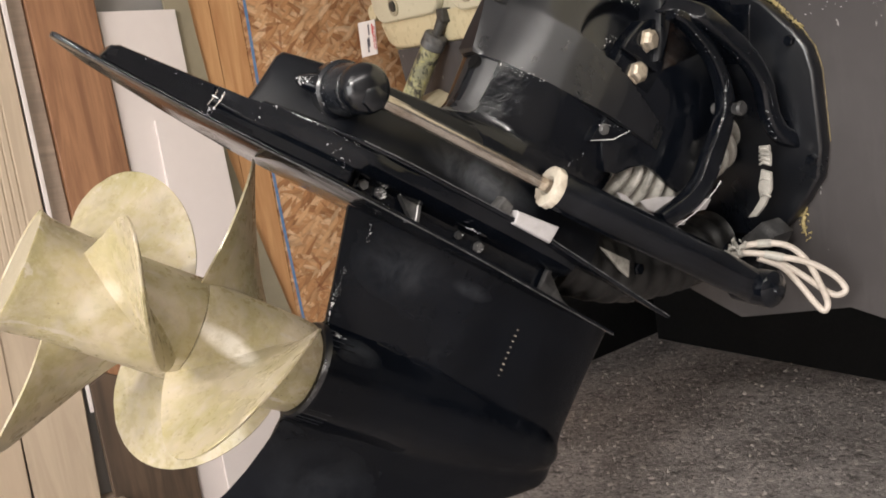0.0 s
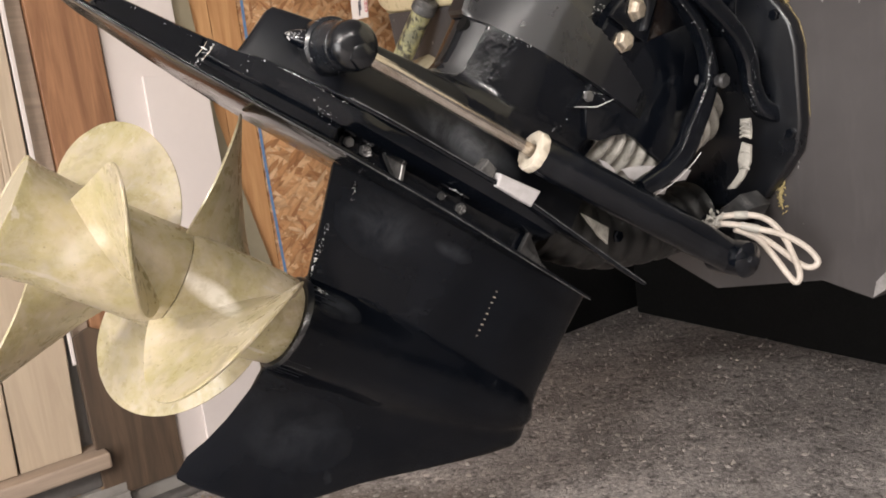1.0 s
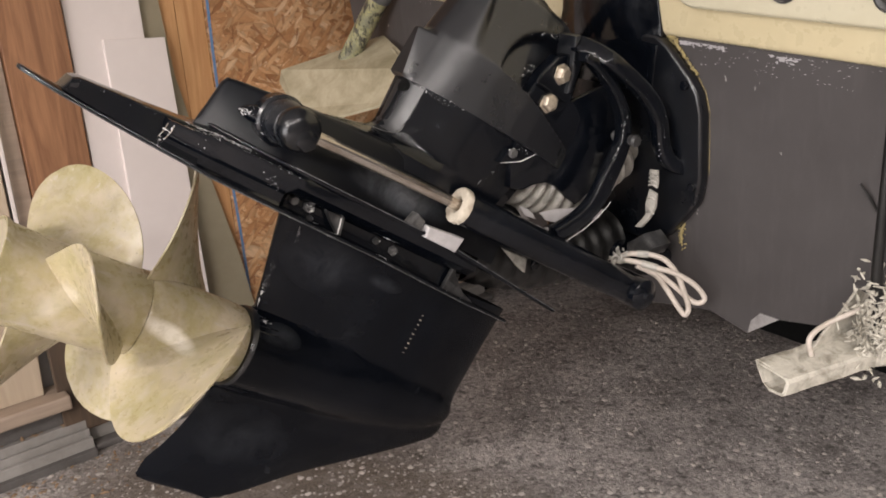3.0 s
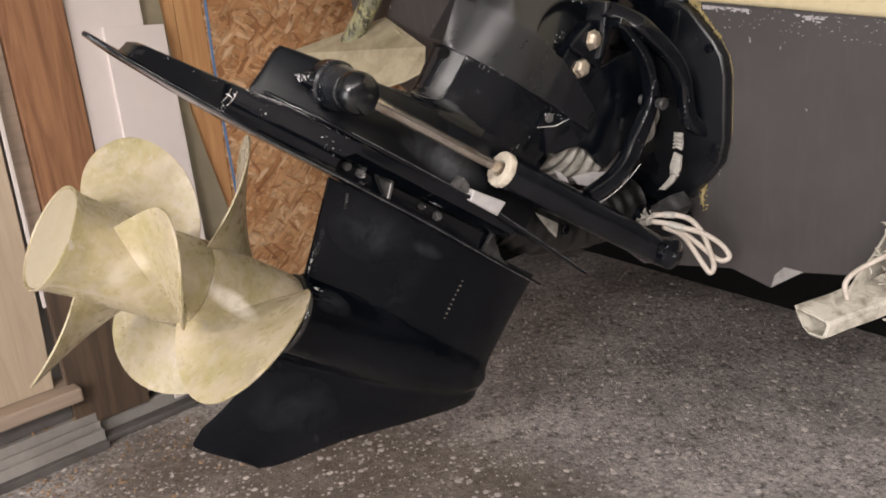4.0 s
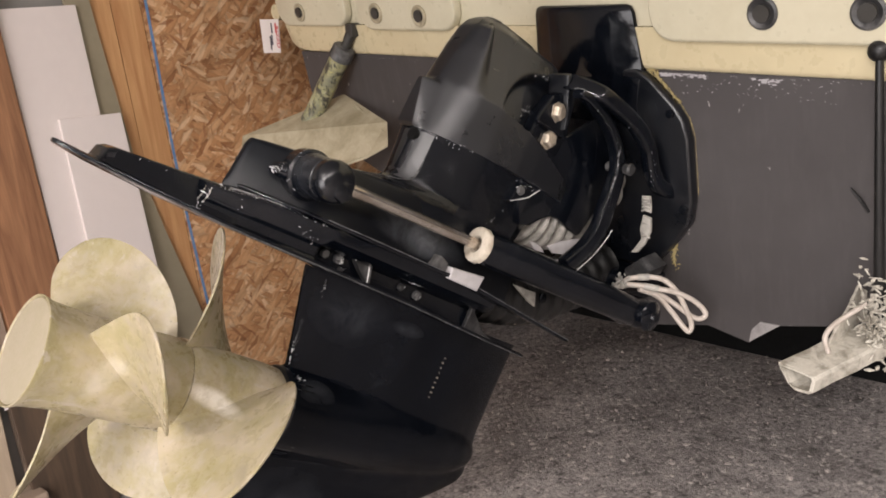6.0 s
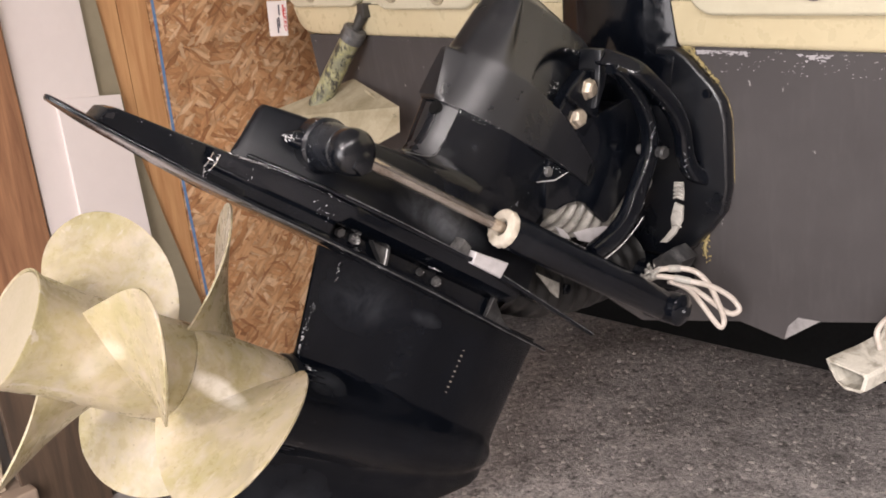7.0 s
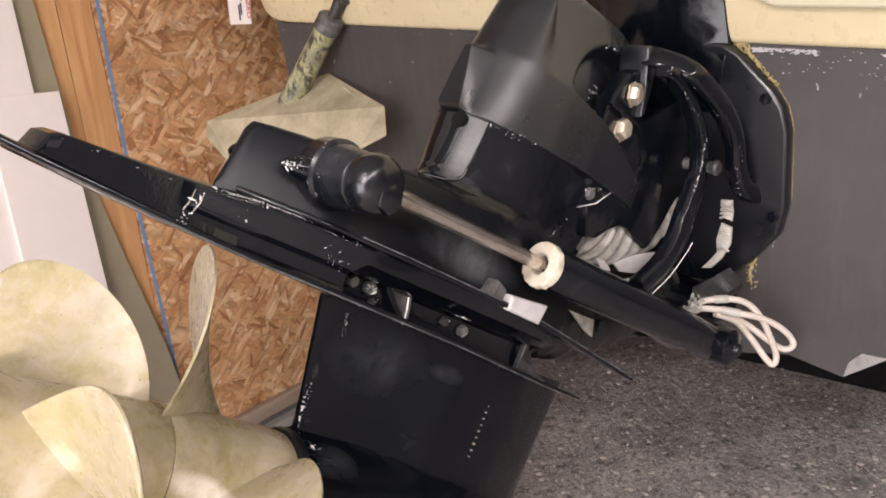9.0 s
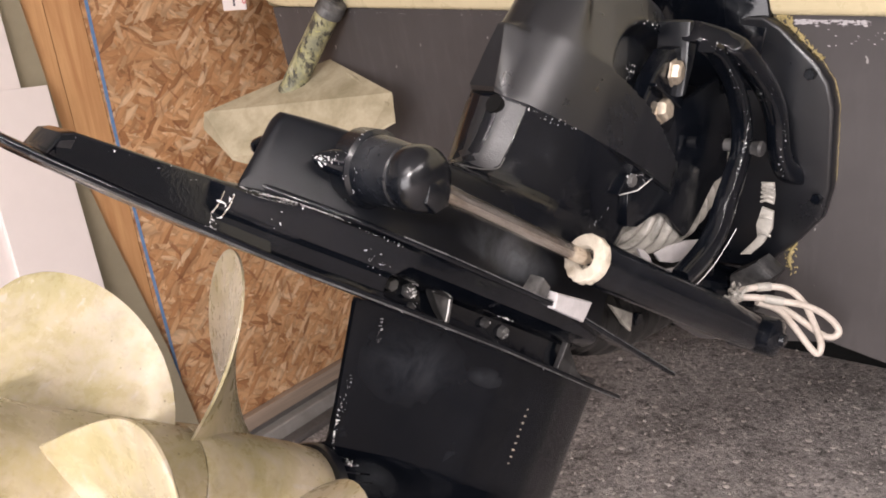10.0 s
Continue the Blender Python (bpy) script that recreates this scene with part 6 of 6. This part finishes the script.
# start, end (forward, starboard, up), spread, count, size
PLATE_FLECKS = (((-0.234, 0.0725, 0.005), (-0.224, 0.0725, -0.004), 0.003, 26, 1.0), ((-0.057, 0.0725, -0.002), (-0.047, 0.0725, -0.01), 0.003, 22, 1.0), ((-0.477, 0.071, -0.008), (-0.467, 0.071, 0.02), 0.003, 40, 1.2), ((-0.435, 0.045, 0.046), (-0.36, 0.085, 0.046), 0.0045, 95, 1.25), ((-0.44, 0.06, 0.03), (-0.4, 0.08, 0.02), 0.008, 18, 0.9),
                ((-0.36, 0.07, 0.12), (-0.36, 0.075, 0.07), 0.006, 30, 1.0), ((-0.395, 0.058, 0.084), (-0.37, 0.062, 0.09), 0.003, 26, 1.3), ((-0.35, 0.1, 0.047), (-0.28, 0.11, 0.044), 0.004, 18, 0.8), ((-0.33, 0.1, 0.02), (-0.3, 0.1, 0.01), 0.006, 16, 0.8))
HOUSING_FLECKS = (((-0.59, 0.03, 0.02), (-0.46, 0.046, 0.028), 0.0035, 14, 0.7), ((-0.235, 0.075, 0.004), (-0.21, 0.075, -0.012), 0.004, 34, 1.1), ((-0.09, 0.09, -0.003), (-0.08, 0.09, -0.003), 0.004, 26, 1.4), ((-0.3, 0.11, -0.02), (0.1, 0.105, -0.03), 0.002, 16, 0.7),
                  ((-0.14, 0.03, 0.25), (-0.07, 0.085, 0.25), 0.003, 30, 0.8), ((0.02, 0.1, 0.36), (0.04, 0.1, 0.42), 0.005, 44, 0.8), ((0.05, 0.09, 0.42), (0.1, 0.085, 0.43), 0.008, 40, 0.9), ((0.04, 0.1, 0.24), (0.09, 0.1, 0.25), 0.006, 26, 0.8),
                  ((0.045, 0.09, 0.19), (0.02, 0.09, 0.15), 0.0015, 9, 0.8), ((-0.19, 0.02, -0.07), (-0.2, 0.02, -0.03), 0.002, 12, 0.8), ((-0.197, 0.012, -0.2), (-0.206, 0.012, -0.11), 0.002, 46, 1.0), ((-0.19, 0.03, -0.19), (-0.18, 0.03, -0.196), 0.004, 14, 1.0))
SHIELD_FLECKS = (((0.31, 0.155, 0.28), (0.37, 0.163, 0.22), 0.004, 15, 0.60), ((0.375, 0.163, 0.21), (0.345, 0.163, 0.14), 0.003, 42, 0.83), ((0.345, 0.163, 0.13), (0.36, 0.163, 0.05), 0.003, 18, 0.60), ((0.24, 0.15, 0.35), (0.42, 0.17, 0.23), 0.007, 21, 0.68),
                 ((0.445, 0.178, 0.2), (0.445, 0.175, 0.08), 0.004, 24, 0.68), ((0.36, 0.15, 0.0), (0.25, 0.145, -0.005), 0.002, 12, 0.60), ((0.5, 0.231, 0.2), (0.52, 0.228, 0.06), 0.002, 9, 0.52), ((0.48, 0.12, 0.36), (0.485, 0.21, 0.26), 0.003, 14, 0.60))


def build_flecks(owner, runs, seed):
    """Tiny near-white flecks that stand in for glints on the black paint's seams and edges; laid on the nearest
    surface.
    """
    verts, faces = [], []
    for ob in owner.children:
        if ob.type == "MESH" and "propeller" not in ob.name:
            k = len(verts)
            verts += [v.co.copy() for v in ob.data.vertices]
            faces += [[i + k for i in p.vertices] for p in ob.data.polygons]
    tree = BVHTree.FromPolygons(verts, faces)
    rnd = random.Random(seed)
    bm = bmesh.new()
    for a, b, spread, count, size in runs:
        a, b = Vector(fsu(*a)), Vector(fsu(*b))
        for _ in range(int(count * 1.25)):
            p = a.lerp(b, rnd.random()) + Vector([rnd.gauss(0, spread) for _ in range(3)])
            hit, nrm, _, _ = tree.find_nearest(p)
            if hit is None:
                continue
            x = nrm.orthogonal().normalized()
            y = nrm.cross(x)
            r = size * (0.00033 + 0.0011 * rnd.random() ** 3)
            turn = rnd.random() * 3.14
            x, y = x * math.cos(turn) + y * math.sin(turn), y * math.cos(turn) - x * math.sin(turn)
            x = x * rnd.uniform(1.0, 2.6)
            n = rnd.randint(4, 6)
            tip = nrm * r * 0.5
            ang = [2 * math.pi * k / n + rnd.random() * 0.7 for k in range(n)]
            ring = [bm.verts.new(hit + nrm * 0.0001 + (x * math.cos(q) + y * math.sin(q) * 0.6) * r * rnd.uniform(0.6, 1.3)) for q in ang]
            top = bm.verts.new(hit + tip + nrm * 0.0002)
            for k in range(n):
                bm.faces.new((ring[k], ring[(k + 1) % n], top))
    tagged(part("bare_flecks", bm, BRIGHT_PALE, owner, "tiny pale flecks standing in for glints along the seams"), kind="stuff")


def build_pebbles():
    rnd = random.Random(11)
    bm = bmesh.new()
    for i in range(5200):
        x, y = rnd.uniform(-1.2, 2.6), rnd.uniform(1.6, 5.0)
        r = (0.0016 + 0.006 * rnd.random() ** 2) * (1.8 if rnd.random() < 0.08 else 1)
        q = Matrix.Translation((x, y, r * 0.25)) @ Euler((rnd.random() * 6, rnd.random() * 6, rnd.random() * 6)).to_matrix().to_4x4() @ Matrix.Diagonal((r, r * rnd.uniform(0.6, 1), r * rnd.uniform(0.4, 0.8), 1))
        vs = [bm.verts.new(q @ Vector(p)) for p in ((1, 0, 0), (-1, 0, 0), (0, 1, 0), (0, -1, 0), (0, 0, 1), (0, 0, -1))]
        for a in (0, 1):
            for b in (2, 3):
                for c in (4, 5):
                    bm.faces.new((vs[a], vs[b], vs[c]))
    tagged(part("gravel", bm, STONE), "loose pale grit on the asphalt", "gravel", kind="stuff")


def build_chips():
    """Brown chips and crumbs swept against the threshold."""
    rnd = random.Random(23)
    bm = bmesh.new()
    for i in range(420):
        a = rnd.uniform(-1.7, -0.75)
        n = 0.13 + abs(rnd.gauss(0, 0.16))
        low = 0.0
        if i < 90:
            a, n, low = rnd.uniform(-1.5, -1.03), rnd.uniform(0.004, 0.06), 0.0985
        r = rnd.uniform(0.002, 0.007)
        q = Matrix.Translation(WALL @ Vector(wall_at(a, n, low + r * 0.3))) @ Euler((rnd.gauss(0, 0.5), rnd.gauss(0, 0.5), rnd.random() * 6)).to_matrix().to_4x4() @ Matrix.Diagonal((r * rnd.uniform(0.8, 2.2), r, r * 0.4, 1))
        vs = [bm.verts.new(q @ Vector(p)) for p in ((1, 0.2, 0), (-1, -0.1, 0), (0.1, 1, 0.2), (0, -1, -0.1), (0.2, 0, 1), (0, 0, -1))]
        for x in (0, 1):
            for y in (2, 3):
                for z in (4, 5):
                    bm.faces.new((vs[x], vs[y], vs[z]))
    tagged(part("debris", bm, CHIPS), "brown wood chips and crumbs swept by the threshold", "debris", kind="stuff")


build_room()
build_wall()
build_boards()
build_boat()
build_cradle()
build_tabs()
build_flecks(build_shield(), SHIELD_FLECKS, 5)
build_flecks(build_drive(), PLATE_FLECKS + HOUSING_FLECKS, 17)
build_hoses()
build_label()
build_pebbles()
build_chips()
